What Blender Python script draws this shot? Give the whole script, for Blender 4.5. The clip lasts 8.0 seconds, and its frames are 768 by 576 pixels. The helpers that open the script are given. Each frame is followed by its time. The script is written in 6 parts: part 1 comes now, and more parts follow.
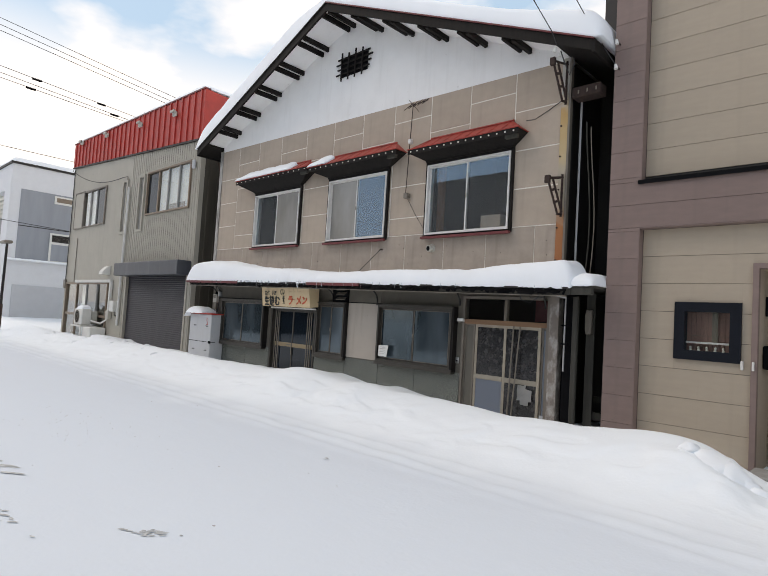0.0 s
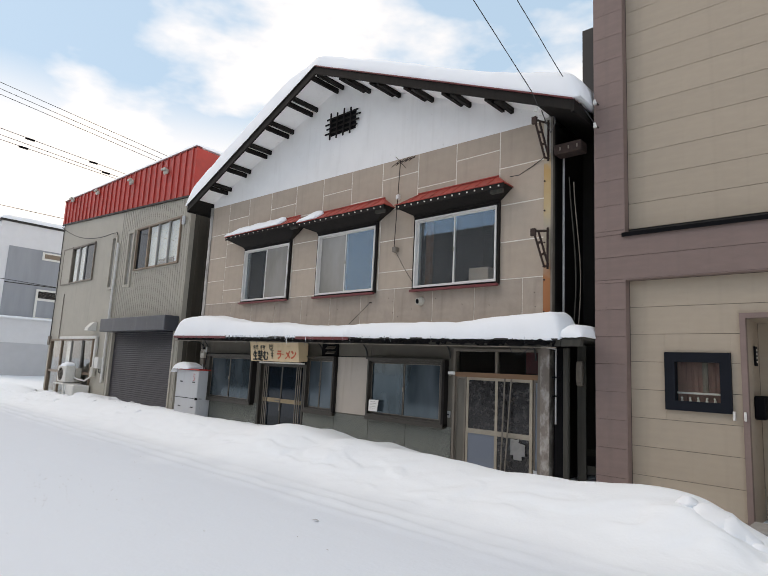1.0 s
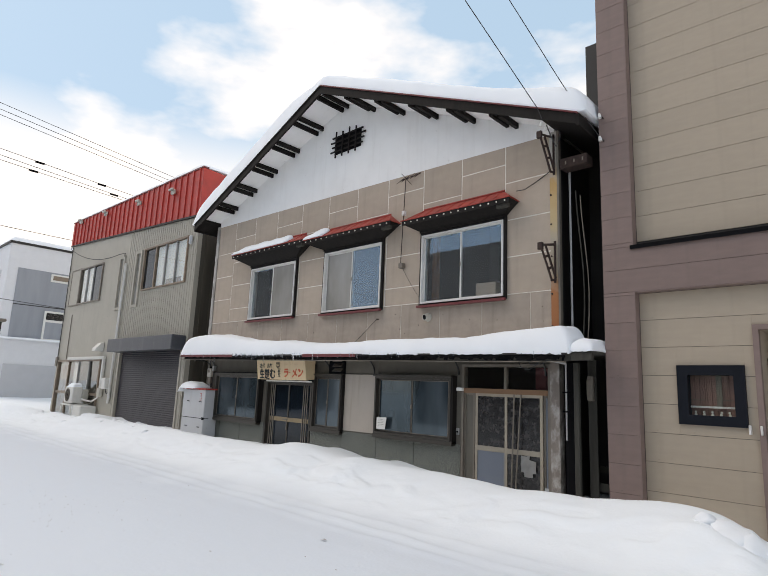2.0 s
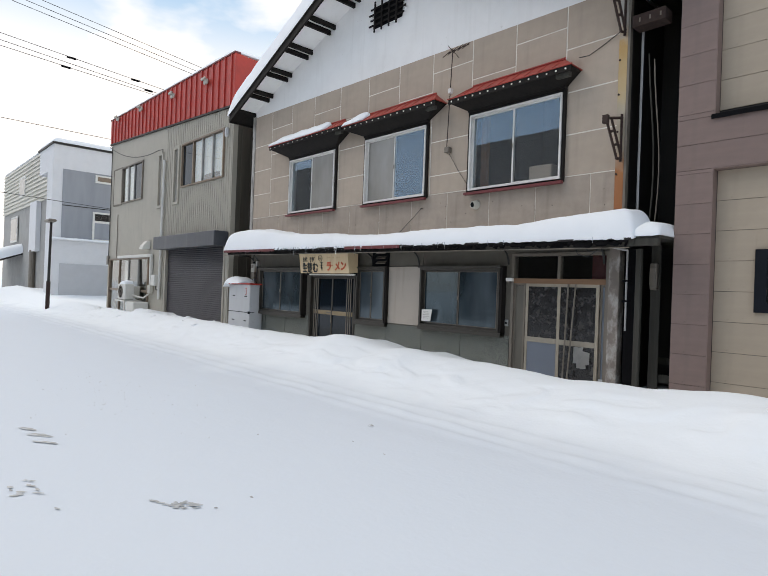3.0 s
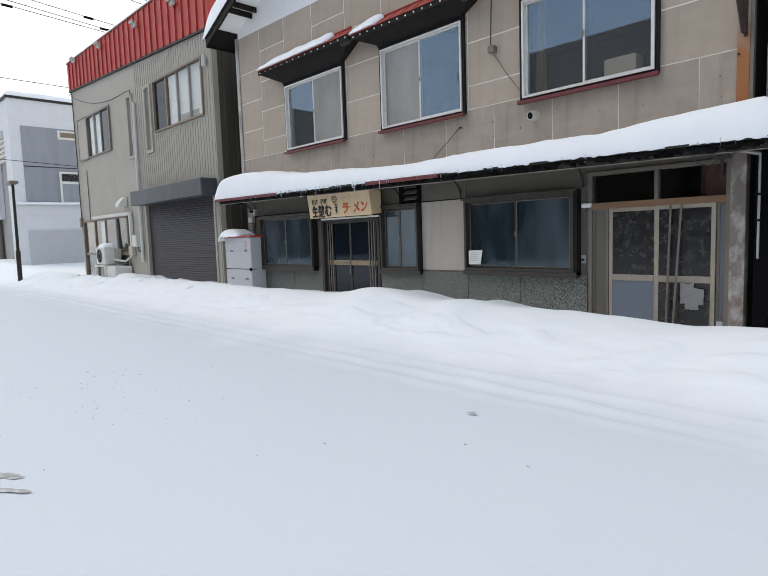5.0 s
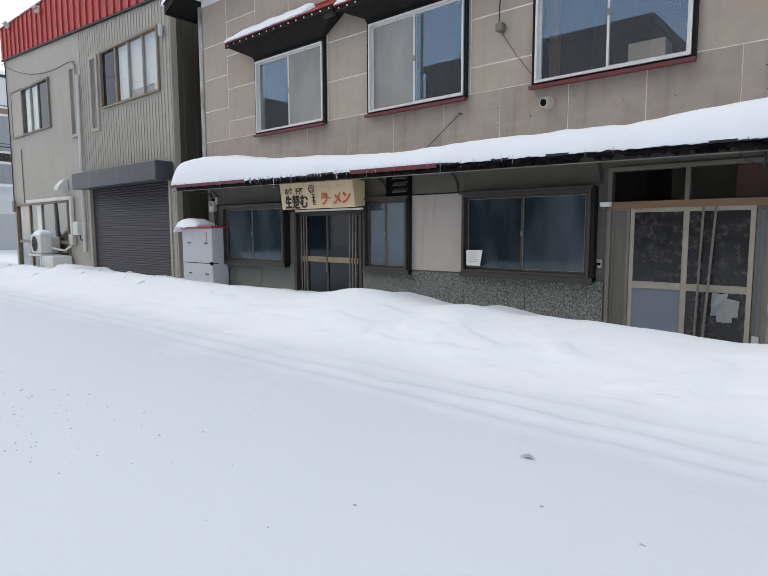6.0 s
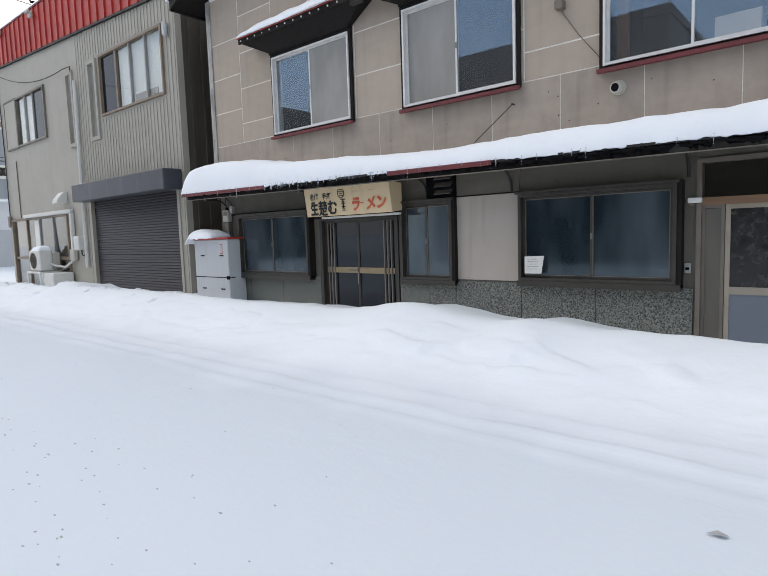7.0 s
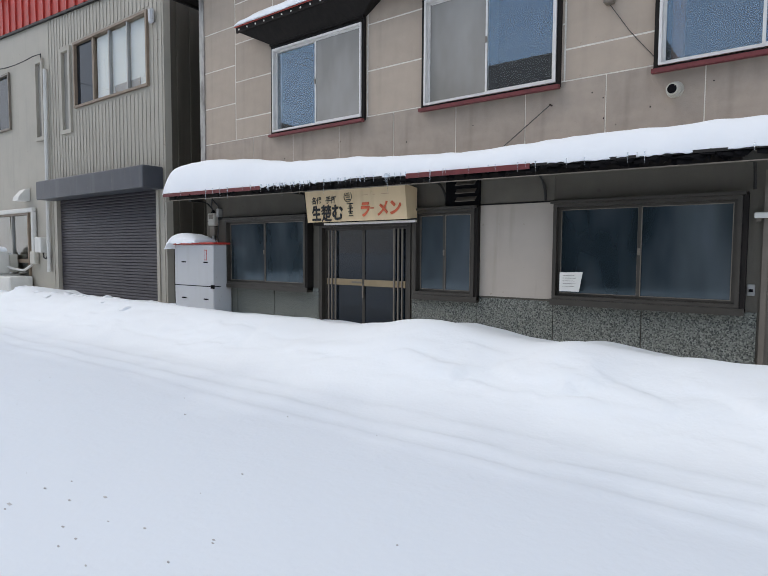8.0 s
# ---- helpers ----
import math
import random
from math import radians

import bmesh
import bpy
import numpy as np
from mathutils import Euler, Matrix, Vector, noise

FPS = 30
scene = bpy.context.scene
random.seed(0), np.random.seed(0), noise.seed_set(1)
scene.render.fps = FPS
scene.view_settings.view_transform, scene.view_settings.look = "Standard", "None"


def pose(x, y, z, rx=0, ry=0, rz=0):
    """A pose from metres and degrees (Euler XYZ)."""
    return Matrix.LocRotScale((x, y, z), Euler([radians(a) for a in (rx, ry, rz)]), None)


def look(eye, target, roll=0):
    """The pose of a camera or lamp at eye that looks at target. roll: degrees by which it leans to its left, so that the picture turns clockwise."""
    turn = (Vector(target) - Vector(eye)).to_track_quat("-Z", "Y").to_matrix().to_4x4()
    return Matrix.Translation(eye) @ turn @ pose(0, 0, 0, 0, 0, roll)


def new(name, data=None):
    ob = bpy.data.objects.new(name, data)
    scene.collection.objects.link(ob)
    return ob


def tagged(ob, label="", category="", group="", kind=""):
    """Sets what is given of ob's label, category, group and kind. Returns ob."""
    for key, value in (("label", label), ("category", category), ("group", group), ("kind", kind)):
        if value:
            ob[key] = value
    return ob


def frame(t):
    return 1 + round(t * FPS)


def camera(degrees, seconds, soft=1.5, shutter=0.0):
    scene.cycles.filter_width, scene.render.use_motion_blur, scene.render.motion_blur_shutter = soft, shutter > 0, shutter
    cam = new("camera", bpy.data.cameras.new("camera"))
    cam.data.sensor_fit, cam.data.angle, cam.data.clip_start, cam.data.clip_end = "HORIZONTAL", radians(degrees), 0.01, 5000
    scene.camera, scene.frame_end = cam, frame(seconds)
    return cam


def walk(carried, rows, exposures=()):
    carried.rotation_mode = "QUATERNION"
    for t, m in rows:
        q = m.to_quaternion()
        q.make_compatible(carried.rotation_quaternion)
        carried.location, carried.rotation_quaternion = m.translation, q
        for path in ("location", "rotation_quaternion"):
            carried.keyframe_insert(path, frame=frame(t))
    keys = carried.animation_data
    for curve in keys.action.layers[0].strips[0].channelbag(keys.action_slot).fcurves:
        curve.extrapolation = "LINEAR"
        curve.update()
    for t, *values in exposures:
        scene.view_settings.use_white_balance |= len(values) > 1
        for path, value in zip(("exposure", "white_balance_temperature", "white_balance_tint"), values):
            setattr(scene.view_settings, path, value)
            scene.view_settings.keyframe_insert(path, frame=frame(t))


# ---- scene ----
cam = camera(68.3, 8.0, soft=1.0)
PATH = [
    (0, (1.116, -0.034, 1.800), (-0.269, 1.405, 1.907), 3.50),
    (0.2, (1.109, -0.002, 1.808), (-0.278, 1.435, 1.927), 3.35),
    (0.5, (1.103, 0.023, 1.815), (-0.280, 1.458, 1.975), 3.30),
    (0.7, (1.104, 0.001, 1.816), (-0.264, 1.442, 2.036), 3.28),
    (1, (1.106, -0.040, 1.816), (-0.245, 1.405, 2.109), 2.80),
    (1.2, (1.106, -0.040, 1.814), (-0.244, 1.394, 2.162), 2.75),
    (2.3, (1.021, 0.033, 1.722), (-0.342, 1.452, 2.080), 2.33),
    (2.5, (0.975, 0.072, 1.687), (-0.416, 1.478, 1.980), 2.70),
    (2.7, (0.888, 0.161, 1.647), (-0.575, 1.514, 1.824), 2.17),
    (2.8, (0.823, 0.224, 1.629), (-0.665, 1.557, 1.728), 2.15),
    (3, (0.662, 0.343, 1.605), (-0.817, 1.690, 1.610), 2.10),
    (3.2, (0.478, 0.408, 1.596), (-0.990, 1.766, 1.563), 1.13),
    (3.3, (0.381, 0.428, 1.595), (-1.079, 1.793, 1.515), 0.60),
    (3.5, (0.181, 0.471, 1.594), (-1.261, 1.851, 1.458), -0.30),
    (3.7, (-0.021, 0.545, 1.598), (-1.492, 1.896, 1.489), -0.44),
    (3.8, (-0.123, 0.591, 1.601), (-1.599, 1.937, 1.497), -0.81),
    (4, (-0.330, 0.681, 1.605), (-1.797, 2.040, 1.564), -0.00),
    (4.2, (-0.542, 0.754, 1.577), (-2.016, 2.104, 1.500), -0.85),
    (4.3, (-0.650, 0.785, 1.553), (-2.143, 2.114, 1.486), -0.92),
    (4.5, (-0.869, 0.842, 1.525), (-2.346, 2.189, 1.467), -1.80),
    (4.7, (-1.090, 0.898, 1.526), (-2.555, 2.252, 1.378), -2.53),
    (5.8, (-2.357, 1.227, 1.536), (-3.693, 2.700, 1.324), 0.02),
    (6, (-2.599, 1.291, 1.537), (-3.900, 2.796, 1.334), -0.20),
    (6.2, (-2.844, 1.355, 1.534), (-4.149, 2.861, 1.363), -0.66),
    (6.3, (-2.966, 1.385, 1.530), (-4.225, 2.929, 1.349), 0.15),
    (6.5, (-3.204, 1.439, 1.527), (-4.513, 2.937, 1.321), 0.20),
    (6.7, (-3.430, 1.481, 1.551), (-4.750, 2.973, 1.369), 0.03),
    (6.8, (-3.541, 1.501, 1.571), (-4.856, 2.998, 1.405), -0.40),
    (7, (-3.761, 1.543, 1.595), (-5.054, 3.057, 1.406), -1.90),
    (7.2, (-3.986, 1.596, 1.547), (-5.265, 3.124, 1.373), -1.35),
    (7.3, (-4.099, 1.625, 1.507), (-5.372, 3.160, 1.355), -1.32),
    (7.5, (-4.322, 1.681, 1.457), (-5.583, 3.228, 1.331), -1.30),
    (7.7, (-4.538, 1.730, 1.455), (-5.763, 3.305, 1.314), -0.24),
    (7.8, (-4.643, 1.752, 1.454), (-5.867, 3.328, 1.318), 0.19),
    (8, (-4.852, 1.794, 1.454), (-6.050, 3.391, 1.331), 0.30),
]
walk(cam, [(t, look(eye, target, roll)) for t, eye, target, roll in PATH],
     [(0.0, 0.24, 8150, 16), (1.2, 0.24, 8150, 16), (2.5, 0.24, 8000, 15), (3.2, 0.26, 7700, 14), (4.7, 0.29, 7600, 14), (6.0, 0.32, 7500, 15), (8.0, 0.35, 7450, 15)])

# ---- world and light ----
world = bpy.data.worlds.new("sky")
scene.world = world
world.use_nodes = True
wn, wl = world.node_tree.nodes, world.node_tree.links
wn.clear()
w_out = wn.new("ShaderNodeOutputWorld")
w_bg = wn.new("ShaderNodeBackground")
w_sky = wn.new("ShaderNodeTexSky")
w_sky.sky_type = "NISHITA"
w_sky.sun_disc = False
w_sky.sun_elevation = radians(49)
w_sky.sun_rotation = radians(241)
w_co = wn.new("ShaderNodeTexCoord")
w_map = wn.new("ShaderNodeMapping")
w_map.inputs["Scale"].default_value = (1.0, 1.0, 2.2)
w_noise = wn.new("ShaderNodeTexNoise")
w_noise.inputs["Scale"].default_value = 2.6
w_noise.inputs["Detail"].default_value = 6
w_noise.inputs["Roughness"].default_value = 0.5
w_ramp = wn.new("ShaderNodeValToRGB")
w_ramp.color_ramp.elements[0].position = 0.465
w_ramp.color_ramp.elements[1].position = 0.62
w_mix = wn.new("ShaderNodeMix")
w_mix.data_type = "RGBA"
w_mix.inputs["B"].default_value = (10.6, 10.9, 11.4, 1)
wl.new(w_co.outputs["Generated"], w_map.inputs["Vector"])
wl.new(w_map.outputs["Vector"], w_noise.inputs["Vector"])
wl.new(w_noise.outputs["Fac"], w_ramp.inputs["Fac"])
w_sep = wn.new("ShaderNodeSeparateXYZ")
wl.new(w_co.outputs["Generated"], w_sep.inputs["Vector"])
w_south = wn.new("ShaderNodeMapRange")
w_south.inputs["From Min"].default_value, w_south.inputs["From Max"].default_value = -0.45, 0.05
w_south.inputs["To Min"].default_value, w_south.inputs["To Max"].default_value = 0.12, 1.0
wl.new(w_sep.outputs["Y"], w_south.inputs["Value"])
w_cloud = wn.new("ShaderNodeMath")
w_cloud.operation = "MULTIPLY"
w_low = wn.new("ShaderNodeMapRange")
w_low.inputs["From Min"].default_value, w_low.inputs["From Max"].default_value = 0.28, 0.42
w_low.inputs["To Min"].default_value, w_low.inputs["To Max"].default_value = 1.0, 0.0
wl.new(w_sep.outputs["Z"], w_low.inputs["Value"])
w_bank = wn.new("ShaderNodeMath")
w_bank.operation = "MAXIMUM"
wl.new(w_ramp.outputs["Color"], w_bank.inputs[0])
wl.new(w_low.outputs["Result"], w_bank.inputs[1])
wl.new(w_bank.outputs["Value"], w_cloud.inputs[0])
wl.new(w_south.outputs["Result"], w_cloud.inputs[1])
wl.new(w_cloud.outputs["Value"], w_mix.inputs["Factor"])
w_haze = wn.new("ShaderNodeMix")
w_haze.data_type = "RGBA"
w_haze.inputs["Factor"].default_value = 0.7
w_blue = wn.new("ShaderNodeMix")
w_blue.data_type = "RGBA"
w_blue.inputs["A"].default_value = (5.2, 6.9, 9.4, 1)
w_blue.inputs["B"].default_value = (4.5, 7.3, 10.6, 1)
wl.new(w_south.outputs["Result"], w_blue.inputs["Factor"])
wl.new(w_blue.outputs["Result"], w_haze.inputs["B"])
wl.new(w_sky.outputs["Color"], w_haze.inputs["A"])
wl.new(w_haze.outputs["Result"], w_mix.inputs["A"])
wl.new(w_mix.outputs["Result"], w_bg.inputs["Color"])
w_bg.inputs["Strength"].default_value = 0.10
wl.new(w_bg.outputs["Background"], w_out.inputs["Surface"])

sun = new("sun", bpy.data.lights.new("sun", "SUN"))
sun.data.energy = 0.85
sun.data.angle = radians(40)
sun.data.color = (1.0, 0.975, 0.94)
sun.matrix_world = look((-9, -5, 12), (0, 0, 0))


# ---- materials ----
def material(name, colour, rough=0.7, metal=0.0, vary=0.15, grain=8.0, stain=0.0, stain_colour=(0.1, 0.09, 0.08), stain_scale=0.8,
             bump=0.0, bump_scale=60.0, per_piece=0.0, stretch=(1, 1, 1), spec=0.5, streak=0.0, streak_colour=(0.12, 0.1, 0.085)):
    m = bpy.data.materials.new(name)
    m.use_nodes = True
    n, l = m.node_tree.nodes, m.node_tree.links
    p = n["Principled BSDF"]
    p.inputs["Roughness"].default_value = rough
    p.inputs["Metallic"].default_value = metal
    p.inputs["Specular IOR Level"].default_value = spec
    co = n.new("ShaderNodeTexCoord")
    mp = n.new("ShaderNodeMapping")
    mp.inputs["Scale"].default_value = stretch
    l.new(co.outputs["Object"], mp.inputs["Vector"])
    t1 = n.new("ShaderNodeTexNoise")
    t1.inputs["Scale"].default_value = grain
    t1.inputs["Detail"].default_value = 5
    l.new(mp.outputs["Vector"], t1.inputs["Vector"])
    r1 = n.new("ShaderNodeMapRange")
    r1.inputs["From Min"].default_value, r1.inputs["From Max"].default_value = 0.25, 0.75
    r1.inputs["To Min"].default_value, r1.inputs["To Max"].default_value = 1 - vary, 1 + vary
    l.new(t1.outputs["Fac"], r1.inputs["Value"])
    value = r1.outputs["Result"]
    if per_piece:
        oi = n.new("ShaderNodeObjectInfo")
        r2 = n.new("ShaderNodeMapRange")
        r2.inputs["To Min"].default_value, r2.inputs["To Max"].default_value = 1 - per_piece, 1 + per_piece
        l.new(oi.outputs["Random"], r2.inputs["Value"])
        mu = n.new("ShaderNodeMath")
        mu.operation = "MULTIPLY"
        l.new(value, mu.inputs[0])
        l.new(r2.outputs["Result"], mu.inputs[1])
        value = mu.outputs["Value"]
    sc = n.new("ShaderNodeVectorMath")
    sc.operation = "SCALE"
    sc.inputs[0].default_value = colour
    l.new(value, sc.inputs["Scale"])
    out = sc.outputs["Vector"]
    if stain:
        t2 = n.new("ShaderNodeTexNoise")
        t2.inputs["Scale"].default_value = stain_scale
        t2.inputs["Detail"].default_value = 7
        t2.inputs["Roughness"].default_value = 0.65
        l.new(mp.outputs["Vector"], t2.inputs["Vector"])
        r3 = n.new("ShaderNodeMapRange")
        r3.inputs["From Min"].default_value, r3.inputs["From Max"].default_value = 0.48, 0.72
        r3.inputs["To Max"].default_value = stain
        l.new(t2.outputs["Fac"], r3.inputs["Value"])
        mx = n.new("ShaderNodeMix")
        mx.data_type = "RGBA"
        mx.inputs["B"].default_value = (*stain_colour, 1)
        l.new(r3.outputs["Result"], mx.inputs["Factor"])
        l.new(out, mx.inputs["A"])
        out = mx.outputs["Result"]
    if streak:
        # run-down streaks and small dark chips
        mp2 = n.new("ShaderNodeMapping")
        mp2.inputs["Scale"].default_value = (7, 7, 0.55)
        l.new(co.outputs["Object"], mp2.inputs["Vector"])
        for scale, vec, lo, hi, k in ((1.0, mp2.outputs["Vector"], 0.55, 0.78, streak), (9.0, co.outputs["Object"], 0.7, 0.74, min(1.0, streak * 2))):
            t4 = n.new("ShaderNodeTexNoise")
            t4.inputs["Scale"].default_value, t4.inputs["Detail"].default_value = scale, 4
            l.new(vec, t4.inputs["Vector"])
            r4 = n.new("ShaderNodeMapRange")
            r4.inputs["From Min"].default_value, r4.inputs["From Max"].default_value, r4.inputs["To Max"].default_value = lo, hi, k
            l.new(t4.outputs["Fac"], r4.inputs["Value"])
            m4 = n.new("ShaderNodeMix")
            m4.data_type = "RGBA"
            m4.inputs["B"].default_value = (*streak_colour, 1)
            l.new(r4.outputs["Result"], m4.inputs["Factor"])
            l.new(out, m4.inputs["A"])
            out = m4.outputs["Result"]
    l.new(out, p.inputs["Base Color"])
    if bump:
        t3 = n.new("ShaderNodeTexNoise")
        t3.inputs["Scale"].default_value = bump_scale
        t3.inputs["Detail"].default_value = 4
        l.new(mp.outputs["Vector"], t3.inputs["Vector"])
        b = n.new("ShaderNodeBump")
        b.inputs["Strength"].default_value = bump
        b.inputs["Distance"].default_value = 0.01
        l.new(t3.outputs["Fac"], b.inputs["Height"])
        l.new(b.outputs["Normal"], p.inputs["Normal"])
    return m


def glass_material(name, colour=(0.9, 0.95, 0.95), rough=0.0, through_it=1.0, base_rough=0.0):
    m = bpy.data.materials.new(name)
    m.use_nodes = True
    p = m.node_tree.nodes["Principled BSDF"]
    p.inputs["Base Color"].default_value = (*colour, 1)
    p.inputs["Roughness"].default_value = rough
    p.inputs["Transmission Weight"].default_value = through_it
    p.inputs["IOR"].default_value = 1.55
    return m


def pebble_material():
    m = material("washed_gravel", (0.2, 0.22, 0.2), 0.8, vary=0.2, grain=3)
    n, l = m.node_tree.nodes, m.node_tree.links
    p = n["Principled BSDF"]
    co = n.new("ShaderNodeTexCoord")
    v = n.new("ShaderNodeTexVoronoi")
    v.inputs["Scale"].default_value = 70
    l.new(co.outputs["Object"], v.inputs["Vector"])
    ramp = n.new("ShaderNodeValToRGB")
    e = ramp.color_ramp.elements
    e[0].position, e[0].color = 0.1, (0.04, 0.045, 0.04, 1)
    e[1].position, e[1].color = 0.9, (0.3, 0.31, 0.27, 1)
    bw = n.new("ShaderNodeRGBToBW")
    l.new(v.outputs["Color"], bw.inputs["Color"])
    l.new(bw.outputs["Val"], ramp.inputs["Fac"])
    l.new(ramp.outputs["Color"], p.inputs["Base Color"])
    b = n.new("ShaderNodeBump")
    b.inputs["Strength"].default_value = 0.8
    b.inputs["Distance"].default_value = 0.01
    b.invert = True
    l.new(v.outputs["Distance"], b.inputs["Height"])
    l.new(b.outputs["Normal"], p.inputs["Normal"])
    return m


def snow_material(name, bump=0.35):
    m = material(name, (0.895, 0.93, 0.96), 0.75, vary=0.02, grain=1.2, bump=bump, bump_scale=22, spec=0.25)
    n, l = m.node_tree.nodes, m.node_tree.links
    p = n["Principled BSDF"]
    b1 = [x for x in n if x.type == "BUMP"][0]
    co = n.new("ShaderNodeTexCoord")
    t = n.new("ShaderNodeTexNoise")
    t.inputs["Scale"].default_value = 2.2
    t.inputs["Detail"].default_value = 6
    l.new(co.outputs["Object"], t.inputs["Vector"])
    b = n.new("ShaderNodeBump")
    b.inputs["Strength"].default_value = 0.2
    b.inputs["Distance"].default_value = 0.08
    l.new(t.outputs["Fac"], b.inputs["Height"])
    l.new(b.outputs["Normal"], b1.inputs["Normal"])
    return m


SNOW = snow_material("snow")


def pack_the_road(m):
    """Worn, denser snow where wheels and feet go (y under about 5.8 m), fresh snow on the bank, with a ragged border."""
    n, l = m.node_tree.nodes, m.node_tree.links
    co, sep, t, add, rng, mx = (n.new(k) for k in ("ShaderNodeTexCoord", "ShaderNodeSeparateXYZ", "ShaderNodeTexNoise", "ShaderNodeMath", "ShaderNodeMapRange", "ShaderNodeMix"))
    t.inputs["Scale"].default_value, t.inputs["Detail"].default_value = 0.9, 6
    add.operation, add.inputs[1].default_value = "MULTIPLY_ADD", 1.6
    rng.inputs["From Min"].default_value, rng.inputs["From Max"].default_value = 5.9, 7.3
    mx.data_type = "RGBA"
    mx.inputs["A"].default_value = (0.72, 0.77, 0.825, 1)
    mx.inputs["B"].default_value = (0.885, 0.932, 0.965, 1)
    l.new(co.outputs["Object"], sep.inputs["Vector"])
    l.new(co.outputs["Object"], t.inputs["Vector"])
    l.new(t.outputs["Fac"], add.inputs[0])
    l.new(sep.outputs["Y"], add.inputs[2])
    l.new(add.outputs["Value"], rng.inputs["Value"])
    l.new(rng.outputs["Result"], mx.inputs["Factor"])
    l.new(mx.outputs["Result"], n["Principled BSDF"].inputs["Base Color"])


pack_the_road(SNOW)
ROOFSNOW = snow_material("roof_snow", 0.2)
PANEL = material("cement_board", (0.46, 0.375, 0.3), 0.8, vary=0.05, grain=5, stain=0.2, stain_colour=(0.27, 0.22, 0.18), stain_scale=1.6, bump=0.25, bump_scale=120, per_piece=0.05, streak=0.11)
LOWPANEL = material("weathered_cement_board", (0.385, 0.318, 0.262), 0.85, vary=0.08, grain=7, stain=0.4, stain_colour=(0.22, 0.185, 0.16), stain_scale=2.2, bump=0.5, bump_scale=90, per_piece=0.05, streak=0.2)
CAULK = material("white_caulk", (0.8, 0.76, 0.68), 0.7, vary=0.12, grain=4)
PLASTER = material("white_plaster", (0.88, 0.875, 0.86), 0.8, vary=0.02, grain=3, stain=0.12, stain_colour=(0.5, 0.48, 0.44), stain_scale=0.7, bump=0.1, streak=0.12, streak_colour=(0.45, 0.42, 0.38))
# Grey lowered further so the canopy's shade is partly in the colour
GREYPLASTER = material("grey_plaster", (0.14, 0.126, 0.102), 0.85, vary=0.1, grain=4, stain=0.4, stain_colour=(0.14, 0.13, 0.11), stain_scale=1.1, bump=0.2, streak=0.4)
CREAMBOARD = material("cream_board", (0.475, 0.415, 0.355), 0.75, vary=0.04, grain=3, stain=0.25, stain_colour=(0.38, 0.33, 0.27), stain_scale=1.0, bump=0.1, streak=0.35, streak_colour=(0.3, 0.24, 0.18))
GRAVEL = pebble_material()
DARKWOOD = material("dark_stained_wood", (0.013, 0.0105, 0.009), 0.75, vary=0.35, grain=14, stretch=(1, 1, 0.2), bump=0.3, spec=0.25)
OLDWOOD = material("weathered_wood", (0.048, 0.045, 0.037), 0.85, vary=0.3, grain=12, stretch=(1, 1, 0.1), bump=0.4)
LINTEL = material("brown_lintel", (0.24, 0.13, 0.07), 0.6, vary=0.2, grain=10, stretch=(0.1, 1, 1))
REDMETAL = material("red_painted_metal", (0.47, 0.042, 0.03), 0.45, vary=0.12, grain=4, stain=0.3, stain_colour=(0.16, 0.035, 0.03), stain_scale=1.2)
REDROOF = material("faded_red_metal", (0.4, 0.045, 0.03), 0.5, vary=0.2, grain=6, stain=0.5, stain_colour=(0.14, 0.04, 0.03), stain_scale=2.5)
MAROON = material("maroon_paint", (0.16, 0.03, 0.032), 0.5, vary=0.2, grain=10)
GREYMETAL = material("grey_green_metal", (0.4, 0.37, 0.31), 0.5, vary=0.05, grain=2, stain=0.12, stain_colour=(0.15, 0.14, 0.12), stain_scale=0.8, streak=0.15)
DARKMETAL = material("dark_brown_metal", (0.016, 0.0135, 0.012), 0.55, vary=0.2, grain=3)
SHUTTER = material("dark_shutter", (0.037, 0.0325, 0.04), 0.45, vary=0.1, grain=2, metal=0.0)
AWNING = material("slate_metal", (0.06, 0.065, 0.077), 0.4, vary=0.12, grain=3, streak=0.3, streak_colour=(0.2, 0.2, 0.2))
ALU = material("aluminium", (0.74, 0.72, 0.69), 0.4, metal=0.15, vary=0.08, grain=8)
BRONZE = material("bronze_aluminium", (0.06, 0.053, 0.044), 0.4, metal=0.3, vary=0.12, grain=6)
GREYALU = material("dull_aluminium", (0.2, 0.172, 0.142), 0.45, metal=0.3, vary=0.12, grain=6)
PALEALU = material("pale_aluminium", (0.4, 0.4, 0.39), 0.4, metal=0.3, vary=0.1, grain=8)
BRASS = material("aged_brass", (0.33, 0.25, 0.15), 0.4, metal=0.4, vary=0.15, grain=8)
BLACK = material("black_plastic", (0.006, 0.006, 0.007), 0.8, vary=0.2, grain=8, spec=0.08)
NAVY = material("black_blue_aluminium", (0.006, 0.008, 0.013), 0.5, vary=0.2, grain=6, spec=0.2)
# Brown metal deepened in colour by the shade between the two houses
SIDEMETAL = material("shaded_ribbed_metal", (0.085, 0.072, 0.055), 0.6, vary=0.25, grain=3, stretch=(1, 1, 0.2), streak=0.3)
DOORALU = material("tan_aluminium", (0.4, 0.345, 0.27), 0.45, metal=0.2, vary=0.12, grain=6, stain=0.15)
PIPEWHITE = material("white_pipe_plastic", (0.66, 0.65, 0.61), 0.5, vary=0.05, grain=4, streak=0.12, streak_colour=(0.35, 0.3, 0.24))
